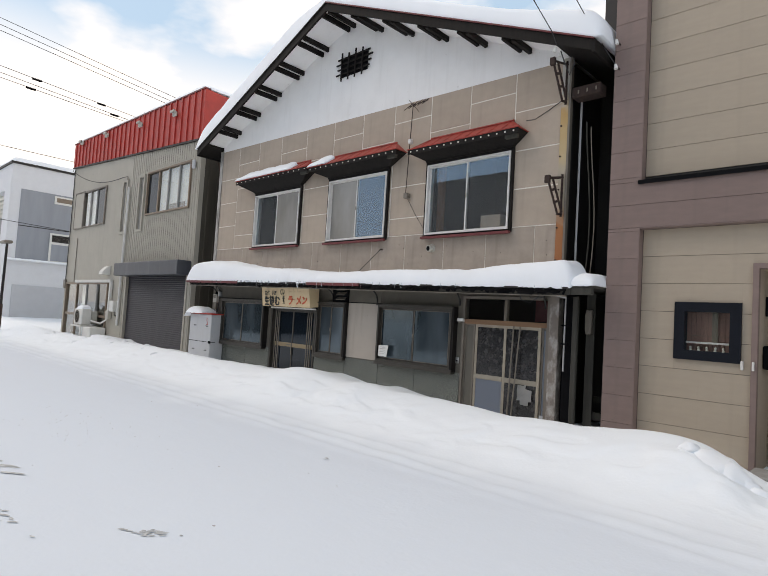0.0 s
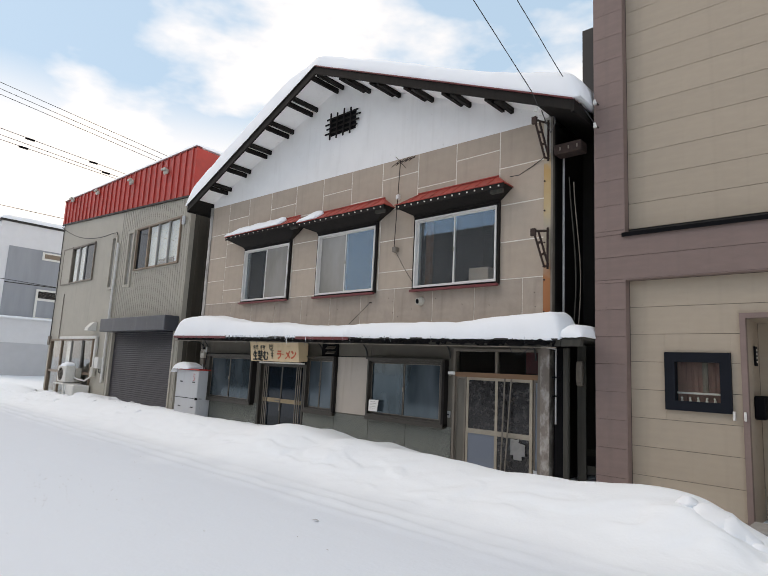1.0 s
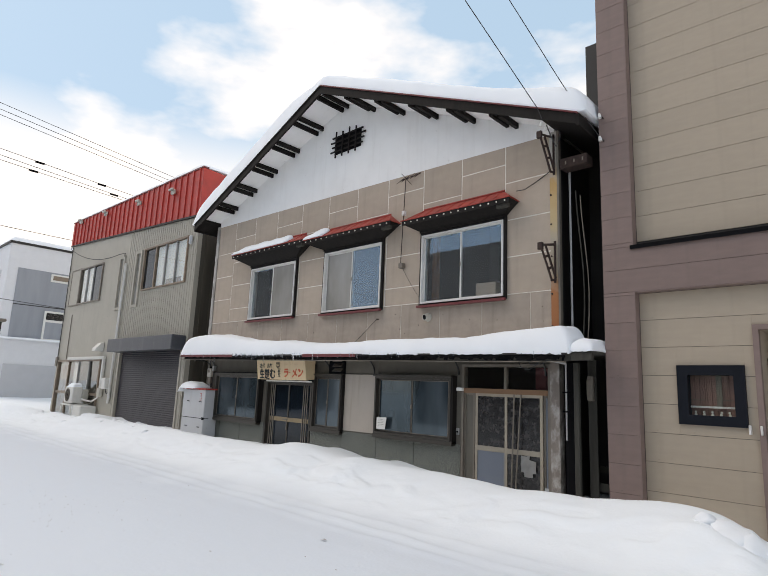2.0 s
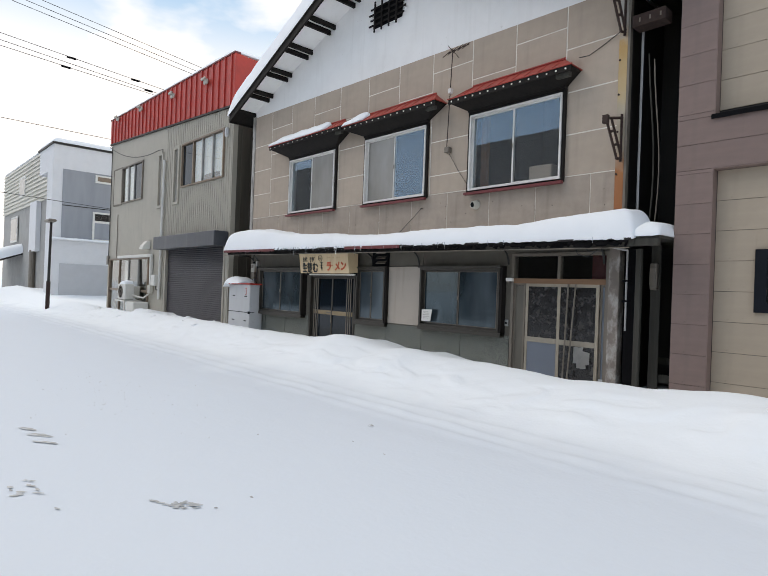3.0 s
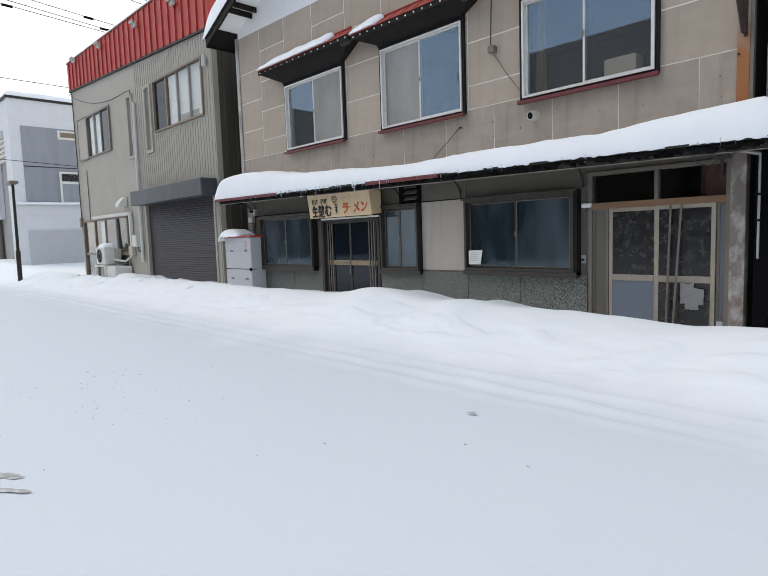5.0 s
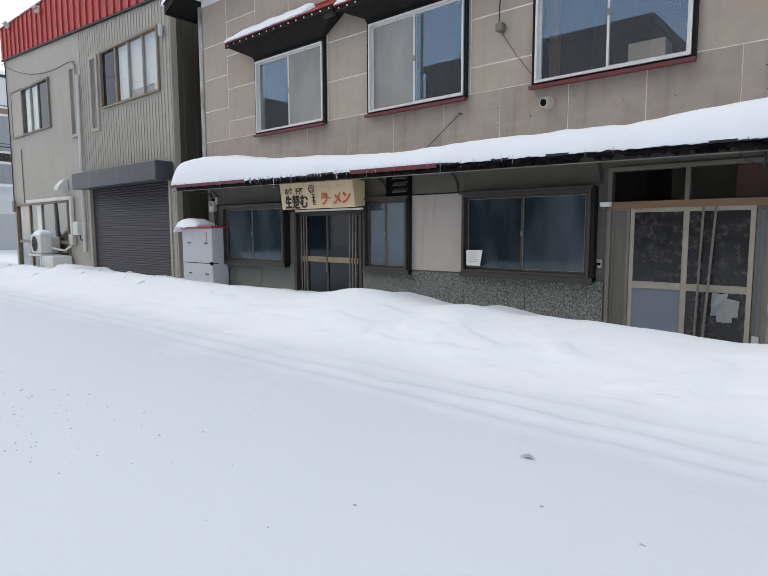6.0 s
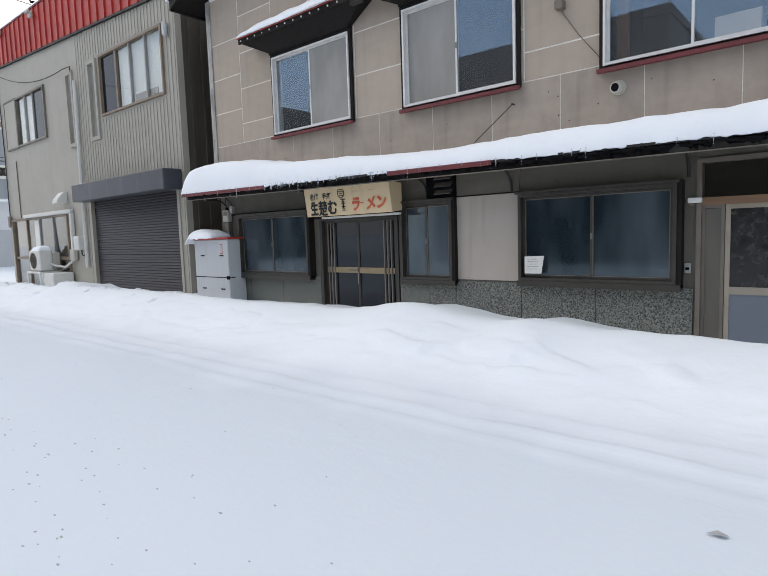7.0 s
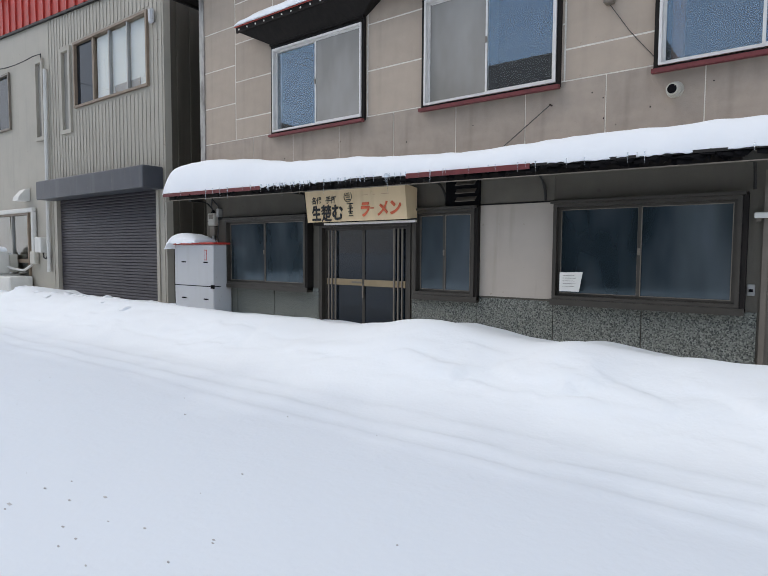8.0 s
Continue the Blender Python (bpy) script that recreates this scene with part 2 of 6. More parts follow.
OLDALU = material("mottled_sheet_metal", (0.42, 0.4, 0.37), 0.5, metal=0.2, vary=0.2, grain=7, stain=0.8, stain_colour=(0.1, 0.09, 0.08), stain_scale=4, stretch=(1, 1, 0.5))
RUST = material("rusted_iron", (0.04, 0.022, 0.017), 0.85, vary=0.35, grain=14, bump=0.4)
WHITEMETAL = material("white_enamel", (0.5, 0.51, 0.52), 0.4, vary=0.03, grain=3, stain=0.1, stain_colour=(0.4, 0.36, 0.3), streak=0.15, streak_colour=(0.3, 0.26, 0.2))
CREAMPLASTIC = material("cream_plastic", (0.5, 0.48, 0.42), 0.45, vary=0.05, grain=5)
PURPLE = material("mauve_siding", (0.225, 0.158, 0.139), 0.65, vary=0.07, grain=4, bump=0.2, per_piece=0.04, stretch=(1, 1, 3), streak=0.2)
BEIGE = material("beige_siding", (0.42, 0.345, 0.265), 0.65, vary=0.04, grain=4, bump=0.15, per_piece=0.03, stretch=(1, 1, 3), streak=0.12, streak_colour=(0.2, 0.17, 0.12))
JOINT = material("dark_joint", (0.05, 0.045, 0.04), 0.9, vary=0.1)
WHITESIDING = material("white_siding", (0.72, 0.73, 0.75), 0.6, vary=0.03, grain=3)
BLUEGREY = material("blue_grey_metal", (0.3, 0.32, 0.35), 0.5, vary=0.12, grain=2, stretch=(1, 1, 0.15))
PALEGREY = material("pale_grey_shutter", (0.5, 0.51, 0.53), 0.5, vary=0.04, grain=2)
SIGNBOARD = material("sign_board", (0.74, 0.56, 0.34), 0.5, vary=0.05, grain=4, stain=0.2, stain_colour=(0.5, 0.4, 0.27), streak=0.25, streak_colour=(0.35, 0.24, 0.13))
INK = material("black_ink", (0.015, 0.014, 0.013), 0.6, vary=0.2)
REDINK = material("orange_red_ink", (0.66, 0.12, 0.05), 0.6, vary=0.2)
PAPER = material("white_paper", (0.75, 0.74, 0.7), 0.8, vary=0.04)
# Near-black base colour carries the dimness of the rooms behind the panes
INTERIOR = material("dim_interior", (0.035, 0.032, 0.03), 0.8, vary=0.2, grain=2)
CURTAIN = material("pale_curtain", (0.8, 0.79, 0.75), 0.85, vary=0.08, grain=3, stretch=(6, 1, 0.3))
WOODTONE = material("orange_brown_wood", (0.3, 0.14, 0.07), 0.6, vary=0.2, grain=10, stretch=(1, 1, 0.1))
GLASS = glass_material("window_glass")
UPPERGLASS = glass_material("sky_tinted_window_glass", (0.75, 0.78, 0.8), 0.0, 0.95)
# High IOR and blue specular tint put the sky's blue reflection into the glass
UPPERGLASS.node_tree.nodes["Principled BSDF"].inputs["IOR"].default_value = 2.1
UPPERGLASS.node_tree.nodes["Principled BSDF"].inputs["Specular Tint"].default_value = (0.5, 0.76, 1.0, 1)
FROST = glass_material("frosted_glass", (0.2, 0.19, 0.175), 0.16, 0.0)
TINTGLASS = glass_material("shop_glass", (0.085, 0.12, 0.145), 0.12, 0.08)
DARKFROST = glass_material("patterned_glass", (0.035, 0.033, 0.035), 0.22, 0.2)


def film_and_reflection(m, low, high, scale, stretch, rough=None):
    """Cloudy tones in glass, a film or pattern, and on shop panes painted reflections: its colour, and if given its
    gloss, wander between two values.
    """
    n, l = m.node_tree.nodes, m.node_tree.links
    co, mp, t, r = (n.new(k) for k in ("ShaderNodeTexCoord", "ShaderNodeMapping", "ShaderNodeTexNoise", "ShaderNodeValToRGB"))
    mp.inputs["Scale"].default_value = stretch
    t.inputs["Scale"].default_value, t.inputs["Detail"].default_value = scale, 3
    r.color_ramp.elements[0].position, r.color_ramp.elements[0].color = 0.35, (*low, 1)
    r.color_ramp.elements[1].position, r.color_ramp.elements[1].color = 0.68, (*high, 1)
    l.new(co.outputs["Object"], mp.inputs["Vector"])
    l.new(mp.outputs["Vector"], t.inputs["Vector"])
    l.new(t.outputs["Fac"], r.inputs["Fac"])
    l.new(r.outputs["Color"], n["Principled BSDF"].inputs["Base Color"])
    if rough:
        g = n.new("ShaderNodeMapRange")
        g.inputs["To Min"].default_value, g.inputs["To Max"].default_value = rough
        l.new(t.outputs["Fac"], g.inputs["Value"])
        l.new(g.outputs["Result"], n["Principled BSDF"].inputs["Roughness"])


# Pale clouds and blue tint paint soft snow and sky reflections on the panes
film_and_reflection(TINTGLASS, (0.014, 0.025, 0.032), (0.085, 0.106, 0.122), 0.9, (1.6, 1, 0.5), (0.0, 0.14))
TINTGLASS.node_tree.nodes["Principled BSDF"].inputs["IOR"].default_value = 1.75
TINTGLASS.node_tree.nodes["Principled BSDF"].inputs["Specular Tint"].default_value = (0.74, 0.93, 1.0, 1)
DOORGLASS = glass_material("door_glass", (0.008, 0.015, 0.023), 0.05, 0.2)
DOORGLASS.node_tree.nodes["Principled BSDF"].inputs["IOR"].default_value = 1.45
film_and_reflection(FROST, (0.25, 0.235, 0.21), (0.35, 0.335, 0.31), 1.2, (1.5, 1, 0.6), (0.1, 0.3))
film_and_reflection(DARKFROST, (0.018, 0.017, 0.018), (0.05, 0.046, 0.045), 13, (1, 1, 1), (0.1, 0.4))
BLUEPANE = glass_material("bluish_frosted_glass", (0.2, 0.23, 0.28), 0.35, 0.2)
ICE = glass_material("ice", (0.9, 0.95, 1.0), 0.05, 0.9)
CABLE = material("cable", (0.03, 0.03, 0.032), 0.6, vary=0.1)


# ---- building helpers ----
ORIGIN = {}


def thing(name, x, y, z, label, category, kind="", group=""):
    ob = new(name)
    ob.location = (x, y, z)
    ORIGIN[ob] = Vector((x, y, z))
    return tagged(ob, label, category, group, kind)


def mesh_of(name, bm, mat, shift, smooth=False):
    if shift is not None:
        bmesh.ops.translate(bm, verts=bm.verts, vec=-shift)
    me = bpy.data.meshes.new(name)
    bm.to_mesh(me)
    bm.free()
    me.materials.append(mat)
    if smooth:
        for f in me.polygons:
            f.use_smooth = True
    return me


def part(name, bm, mat, parent, label="", smooth=False):
    o = ORIGIN[parent]
    ob = new(name, mesh_of(name, bm, mat, o, smooth))
    ob.parent = parent
    ORIGIN[ob] = o
    if label:
        tagged(ob, label)
    return ob


def solo(name, bm, mat, label, category, kind="", group="", smooth=False):
    """A thing that is one mesh, with its origin at its base."""
    xs = [v.co for v in bm.verts]
    lo = Vector([min(v[i] for v in xs) for i in range(3)])
    hi = Vector([max(v[i] for v in xs) for i in range(3)])
    o = Vector(((lo.x + hi.x) / 2, (lo.y + hi.y) / 2, lo.z))
    ob = new(name, mesh_of(name, bm, mat, o, smooth))
    ob.location = o
    ORIGIN[ob] = o
    return tagged(ob, label, category, group, kind)


def piece(name, me, parent, x, y, z):
    """One of many alike pieces on shared mesh data, placed in the world under its parent."""
    ob = new(name, me)
    ob.parent = parent
    ob.location = Vector((x, y, z)) - ORIGIN[parent]
    ORIGIN[ob] = Vector((x, y, z))
    return ob


def add_box(bm, x0, x1, y0, y1, z0, z1, bevel=0.0):
    m = Matrix.Translation(((x0 + x1) / 2, (y0 + y1) / 2, (z0 + z1) / 2)) @ Matrix.Diagonal((abs(x1 - x0), abs(y1 - y0), abs(z1 - z0), 1))
    r = bmesh.ops.create_cube(bm, size=1, matrix=m)
    if bevel:
        es = list({e for v in r["verts"] for e in v.link_edges})
        bmesh.ops.bevel(bm, geom=es, offset=bevel, segments=1, affect="EDGES", clamp_overlap=True)
    return bm


def box(x0, x1, y0, y1, z0, z1, bevel=0.0):
    return add_box(bmesh.new(), x0, x1, y0, y1, z0, z1, bevel)


def add_tube(bm, a, b, r0, r1=None, sides=8):
    a, b = Vector(a), Vector(b)
    d = b - a
    m = Matrix.Translation((a + b) / 2) @ d.to_track_quat("Z", "Y").to_matrix().to_4x4()
    bmesh.ops.create_cone(bm, cap_ends=True, segments=sides, radius1=r0, radius2=r0 if r1 is None else r1, depth=d.length, matrix=m)
    return bm


def tube(a, b, r0, r1=None, sides=8):
    return add_tube(bmesh.new(), a, b, r0, r1, sides)


def add_prism(bm, pts, axis, a, b):
    """Extrude a closed outline of 2D points along an axis from a to b. For x the points are (y, z), for y (x, z), for z (x, y)."""
    def at(p, s):
        return {"x": (s, p[0], p[1]), "y": (p[0], s, p[1]), "z": (p[0], p[1], s)}[axis]
    f0 = [bm.verts.new(at(p, a)) for p in pts]
    f1 = [bm.verts.new(at(p, b)) for p in pts]
    faces = [bm.faces.new(f0), bm.faces.new(f1)]
    k = len(pts)
    for i in range(k):
        faces.append(bm.faces.new((f0[i], f0[(i + 1) % k], f1[(i + 1) % k], f1[i])))
    bmesh.ops.recalc_face_normals(bm, faces=faces)
    return bm


def prism(pts, axis, a, b):
    return add_prism(bmesh.new(), pts, axis, a, b)


def wall_bm(x0, x1, z0, z1, y0, y1, holes):
    """A wall along x, from y0 (front) to y1, with rectangular holes (xa, xb, za, zb) through it."""
    bm = bmesh.new()
    xs = sorted({x0, x1, *[h[0] for h in holes], *[h[1] for h in holes]})
    zs = sorted({z0, z1, *[h[2] for h in holes], *[h[3] for h in holes]})
    nx, nz = len(xs) - 1, len(zs) - 1

    def solid(i, k):
        if i < 0 or k < 0 or i >= nx or k >= nz:
            return False
        cx, cz = (xs[i] + xs[i + 1]) / 2, (zs[k] + zs[k + 1]) / 2
        return not any(h[0] < cx < h[1] and h[2] < cz < h[3] for h in holes)

    def quad(*p):
        bm.faces.new([bm.verts.new(q) for q in p])

    for i in range(nx):
        for k in range(nz):
            if not solid(i, k):
                continue
            a, b, c, d = xs[i], xs[i + 1], zs[k], zs[k + 1]
            quad((a, y0, c), (b, y0, c), (b, y0, d), (a, y0, d))
            quad((b, y1, c), (a, y1, c), (a, y1, d), (b, y1, d))
            if not solid(i - 1, k):
                quad((a, y1, c), (a, y0, c), (a, y0, d), (a, y1, d))
            if not solid(i + 1, k):
                quad((b, y0, c), (b, y1, c), (b, y1, d), (b, y0, d))
            if not solid(i, k - 1):
                quad((a, y1, c), (b, y1, c), (b, y0, c), (a, y0, c))
            if not solid(i, k + 1):
                quad((a, y0, d), (b, y0, d), (b, y1, d), (a, y1, d))
    bmesh.ops.remove_doubles(bm, verts=bm.verts, dist=1e-5)
    return bm


def ring(x0, x1, z0, z1, w, y0, y1, bottom=None):
    """A rectangular frame in the plane of a wall along x, w wide, from y0 to y1."""
    bm = bmesh.new()
    b = w if bottom is None else bottom
    add_box(bm, x0, x0 + w, y0, y1, z0, z1)
    add_box(bm, x1 - w, x1, y0, y1, z0, z1)
    add_box(bm, x0 + w, x1 - w, y0, y1, z0, z0 + b)
    add_box(bm, x0 + w, x1 - w, y0, y1, z1 - w, z1)
    return bm


def cable(name, points, r, label, mat=None, parent=None, category="cable"):
    """A thin round wire through the points, as a mesh."""
    bm = bmesh.new()
    points = [Vector(p) for p in points]
    rings = []
    for k, p in enumerate(points):
        d = (points[min(k + 1, len(points) - 1)] - points[max(k - 1, 0)]).normalized()
        u = d.orthogonal().normalized() if k == 0 else (u - d * u.dot(d)).normalized()
        w = d.cross(u)
        rings.append([bm.verts.new(p + r * (math.cos(a) * u + math.sin(a) * w)) for a in [q * math.tau / 6 for q in range(6)]])
    for ra, rb in zip(rings, rings[1:]):
        for q in range(6):
            bm.faces.new((ra[q], ra[(q + 1) % 6], rb[(q + 1) % 6], rb[q]))
    bm.faces.new(rings[0][::-1])
    bm.faces.new(rings[-1])
    if parent:
        return part(name, bm, mat or CABLE, parent)
    return solo(name, bm, mat or CABLE, label, category)


def sagging(a, b, sag, k=14):
    a, b = Vector(a), Vector(b)
    return [a.lerp(b, i / k) - Vector((0, 0, sag * 4 * (i / k) * (1 - i / k))) for i in range(k + 1)]


# ---- ground: one sheet of snow with the ploughed bank along the houses ----
def smooth_step(a, b, x):
    t = min(1.0, max(0.0, (x - a) / (b - a)))
    return t * t * (3 - 2 * t)


def bump_at(x, c, h, w):
    return h * math.exp(-((x - c) / w) ** 2)


def crest(x):
    h = 0.47 + bump_at(x, -20.5, 0.13, 0.5) + bump_at(x, -8.6, 0.16, 0.85) + bump_at(x, -6.75, 0.08, 0.4) + bump_at(x, -1.5, 0.07, 0.6)
    h += bump_at(x, -16.6, 0.05, 0.9) - bump_at(x, -22.5, 0.12, 1.5) - bump_at(x, -26, 0.14, 2) + bump_at(x, -44, 0.5, 6) - bump_at(x, -3.5, 0.05, 0.6)
    h += 0.03 * noise.noise(Vector((x * 1.1, 3.3, 0))) + 0.015 * noise.noise(Vector((x * 3.1, 7.3, 0)))
    return h * (1 - 0.75 * smooth_step(-1.0, 0.1, x))


def ground_z(x, y):
    far = smooth_step(60, 160, math.hypot(x, y))
    foot = 6.0 + 0.35 * noise.noise(Vector((x * 0.35, 0.5, 2)))
    top = 7.85 + 0.25 * noise.noise(Vector((x * 0.4, 9.5, 2)))
    z = crest(x) * smooth_step(foot, top, y) ** 1.15
    z -= (0.15 + 0.12 * smooth_step(-6.2, -4.8, x)) * smooth_step(top - 0.15, 8.75, y)
    lump = smooth_step(5.8, 7.0, y) * (1 - 0.75 * smooth_step(7.2, 7.7, y))
    z += lump * (0.02 * noise.noise(Vector((x * 1.3, y * 2.2, 5))) + 0.011 * noise.noise(Vector((x * 3.2, y * 4, 1))) - 0.03 * max(0.0, noise.noise(Vector((x * 1.9, y * 3.4, 12))) - 0.25))
    crust = smooth_step(6.2, 6.8, y) * (1 - smooth_step(7.4, 7.8, y))
    z += crust * (0.03 * max(0.0, noise.noise(Vector((x * 2.1, y * 3.1, 21))) - 0.15) - 0.04 * max(0.0, noise.noise(Vector((x * 1.5, y * 5.5, 31))) - 0.2))
    ledge = crust * bump_at(y, 7.0, 1, 0.45) * smooth_step(0.25, 0.4, noise.noise(Vector((x * 0.5, 3.3, 17))) + 0.35)
    z += 0.032 * ledge * (smooth_step(0.0, 0.06, noise.noise(Vector((x * 1.4, y * 2.6, 41)))) - 0.4)
    # broken wind crust here and there on the slope
    for px, py, wx in ((-9.6, 6.85, 0.5), (-7.7, 6.8, 0.7), (-6.6, 6.9, 0.45), (-12.3, 6.9, 0.5), (-4.1, 6.5, 0.3)):
        if abs(x - px) < 2.2 * wx and abs(y - py) < 0.5:
            z += 0.03 * bump_at(x, px, 1, wx) * bump_at(y, py, 1, 0.22) * smooth_step(0.0, 0.07, noise.noise(Vector((x * 2.1, y * 5.2, 53))) + 0.25 * noise.noise(Vector((x * 9, y * 12, 3))))
    # clods and hollows near the mauve house
    z += lump * bump_at(x, -0.9, 0.12, 0.35) * bump_at(y, 7.4, 1, 0.4)
    z += lump * bump_at(x, -0.45, 0.1, 0.25) * bump_at(y, 7.0, 1, 0.3)
    # worn wheel ridges along the road
    rid = 0.04 * math.exp(-((y - 5.55 - 0.07 * noise.noise(Vector((x * 0.5, 1, 1)))) / 0.09) ** 2)
    rid += 0.028 * math.exp(-((y - 5.25 - 0.05 * noise.noise(Vector((x * 0.6, 4, 1)))) / 0.07) ** 2)
    rid += 0.02 * math.exp(-((y - 5.95 - 0.08 * noise.noise(Vector((x * 0.4, 6, 1)))) / 0.08) ** 2)
    z += rid * (0.6 + 0.8 * noise.noise(Vector((x * 1.7, y * 6, 8))))
    z += 0.02 * noise.noise(Vector((x * 0.5, y * 0.7, 0))) + 0.007 * noise.noise(Vector((x * 2.5, y * 3.0, 4)))
    return z * (1 - far)


def span(stops):
    out = []
    for (a, step), (b, _) in zip(stops, stops[1:]):
        k = max(1, round((b - a) / step))
        out += [a + (b - a) * i / k for i in range(k)]
    return out + [stops[-1][0]]


GX = span([(-900, 120), (-120, 15), (-60, 1.0), (-30, 0.13), (-16, 0.06), (2.5, 0.5), (20, 12), (120, 120), (900, 1)])
GY = span([(-900, 120), (-120, 15), (-20, 1.2), (-2, 0.3), (4.6, 0.06), (6.2, 0.04), (7.4, 0.06), (9.2, 0.6), (24, 12), (120, 120), (900, 1)])
gverts = [(x, y, ground_z(x, y)) for y in GY for x in GX]
nxs = len(GX)
gfaces = [(j * nxs + i, j * nxs + i + 1, (j + 1) * nxs + i + 1, (j + 1) * nxs + i) for j in range(len(GY) - 1) for i in range(nxs - 1)]
gme = bpy.data.meshes.new("ground")
gme.from_pydata(gverts, [], gfaces)
gme.materials.append(SNOW)
for f in gme.polygons:
    f.use_smooth = True
ground = tagged(new("ground", gme), "trodden white snow road with a soft ploughed bank", "snow ground", kind="structure")
ORIGIN[ground] = Vector((0, 0, 0))


def snow_slab(name, x0, x1, under, thick, y0, y1, label, seed=0, round_x=0.35, round_y=0.25, nx=120, ny=14, droop=0.05, category="snow"):
    """A soft cushion of snow on a roof: under(x, y) is the roof's top, thick(x) the depth of snow, rounded towards its edges."""
    bm = bmesh.new()
    top, bot = [], []
    for j in range(ny + 1):
        v = j / ny
        v = 0.5 - 0.5 * math.cos(math.pi * v)
        rt, rb = [], []
        for i in range(nx + 1):
            u = i / nx
            x = x0 + (x1 - x0) * u
            ya = y0(x) if callable(y0) else y0
            y = ya + (y1 - ya) * v
            ex = min(1.0, min(x - x0, x1 - x) / round_x)
            ey = min(1.0, (y - ya) / round_y)
            k = math.sqrt(max(0.0, 1 - (1 - ex) ** 2)) * math.sqrt(max(0.0, 1 - (1 - ey) ** 2))
            wob = 0.035 * noise.noise(Vector((x * 1.3, y * 2, seed))) + 0.018 * noise.noise(Vector((x * 4, y * 4, seed + 5)))
            yy = y + (1 - ey) * (0.03 * noise.noise(Vector((x * 2.2, 1.7 + 3 * v, seed))) + 0.008 * noise.noise(Vector((x * 7, 2.7 + 14 * v, seed))) + 0.003 * noise.noise(Vector((x * 17, 3.7 + 30 * v, seed))))
            edge = (1 - ey) ** 3 * droop * max(0.0, 0.5 + 0.45 * noise.noise(Vector((x * 3.5, 9, seed))) + 0.7 * noise.noise(Vector((x * 11, 9, seed))))
            zb = under(x, yy)
            rt.append(bm.verts.new((x, yy, zb - edge + (thick(x) + wob) * k + 0.012)))
            rb.append(bm.verts.new((x, yy, zb - edge - 0.002)))
        top.append(rt)
        bot.append(rb)
    for j in range(ny):
        for i in range(nx):
            bm.faces.new((top[j][i], top[j][i + 1], top[j + 1][i + 1], top[j + 1][i]))
            bm.faces.new((bot[j][i], bot[j + 1][i], bot[j + 1][i + 1], bot[j][i + 1]))
    for i in range(nx):
        bm.faces.new((top[0][i], bot[0][i], bot[0][i + 1], top[0][i + 1]))
        bm.faces.new((top[ny][i + 1], bot[ny][i + 1], bot[ny][i], top[ny][i]))
    for j in range(ny):
        bm.faces.new((top[j][0], top[j + 1][0], bot[j + 1][0], bot[j][0]))
        bm.faces.new((top[j + 1][nx], top[j][nx], bot[j][nx], bot[j + 1][nx]))
    return solo(name, bm, ROOFSNOW, label, category, smooth=True)


# ---- the shop house ----
XL, XR, YF = -14.57, -3.34, 8.80          # its front wall
UPPER = [(-12.53, -10.52, 3.57, 5.0), (-9.36, -7.44, 3.56, 5.02), (-6.28, -4.34, 3.54, 4.97)]   # first-floor windows
LOWER = [(-13.79, -11.66, 0.86, 2.06), (-9.50, -8.51, 0.86, 2.07), (-7.40, -5.42, 0.90, 2.07)]  # ground-floor windows
SHOPDOOR = (-11.45, -9.60, 0.0, 1.93)
ENTRY = (-5.24, -3.45, 0.0, 2.32)
APEX, EAVE_L, EAVE_R = (-8.92, 8.86), (-15.15, 6.54), (-2.64, 6.22)


def roof_front(x):
    """The front edge of the roof, which juts out most at the apex."""
    return 8.22 - 0.32 * max(0.0, 1 - abs(x - APEX[0]) / 6.25)


def slope_slab(a, b, low, high, front, depth=None, back=None):
    """A slab along one roof slope from a to b (x, z), between two heights over the soffit; it follows the roof's front edge."""
    bm = bmesh.new()
    vs = []
    for x, z in (a, b):
        y0 = roof_front(x) + front
        y1 = back if back is not None else y0 + depth
        vs += [bm.verts.new(p) for p in ((x, y0, z + low), (x, y1, z + low), (x, y1, z + high), (x, y0, z + high))]
    for i in ((0, 1, 2, 3), (7, 6, 5, 4), (0, 4, 5, 1), (1, 5, 6, 2), (2, 6, 7, 3), (3, 7, 4, 0)):
        bm.faces.new([vs[k] for k in i])
    bmesh.ops.recalc_face_normals(bm, faces=bm.faces)
    return bm


def band(x):
    """The level where the boards end and the white gable begins."""
    return 6.43 - 0.018 * (x + 4)


shop = thing("shop_house", -8.95, 13, 0, "old two-storey shop house with beige boards and a white gable", "house")
low_wall = part("wall", wall_bm(XL, XR, 0, 2.66, YF, YF + 0.16, LOWER + [SHOPDOOR, ENTRY]), GREYPLASTER, shop, "grey plaster lower wall, darkened for the canopy's shade")
up_wall = part("wall", wall_bm(XL, XR, 2.66, 6.38, YF, YF + 0.16, UPPER), CAULK, shop, "beige cement boards with white joints")
bm = bmesh.new()
add_prism(bm, [(XL, band(XL) - 0.03), (XR, band(XR) - 0.03), (XR, 6.53), (APEX[0], 8.875), (XL, 6.77)], "y", YF - 0.008, YF + 0.16)
gable = part("gable", bm, PLASTER, shop, "white plastered gable")
part("wall_head", prism([(XL, 6.381), (XR, 6.381), (XR, band(XR) - 0.031), (XL, band(XL) - 0.031)], "y", YF, YF + 0.16), CAULK, up_wall)
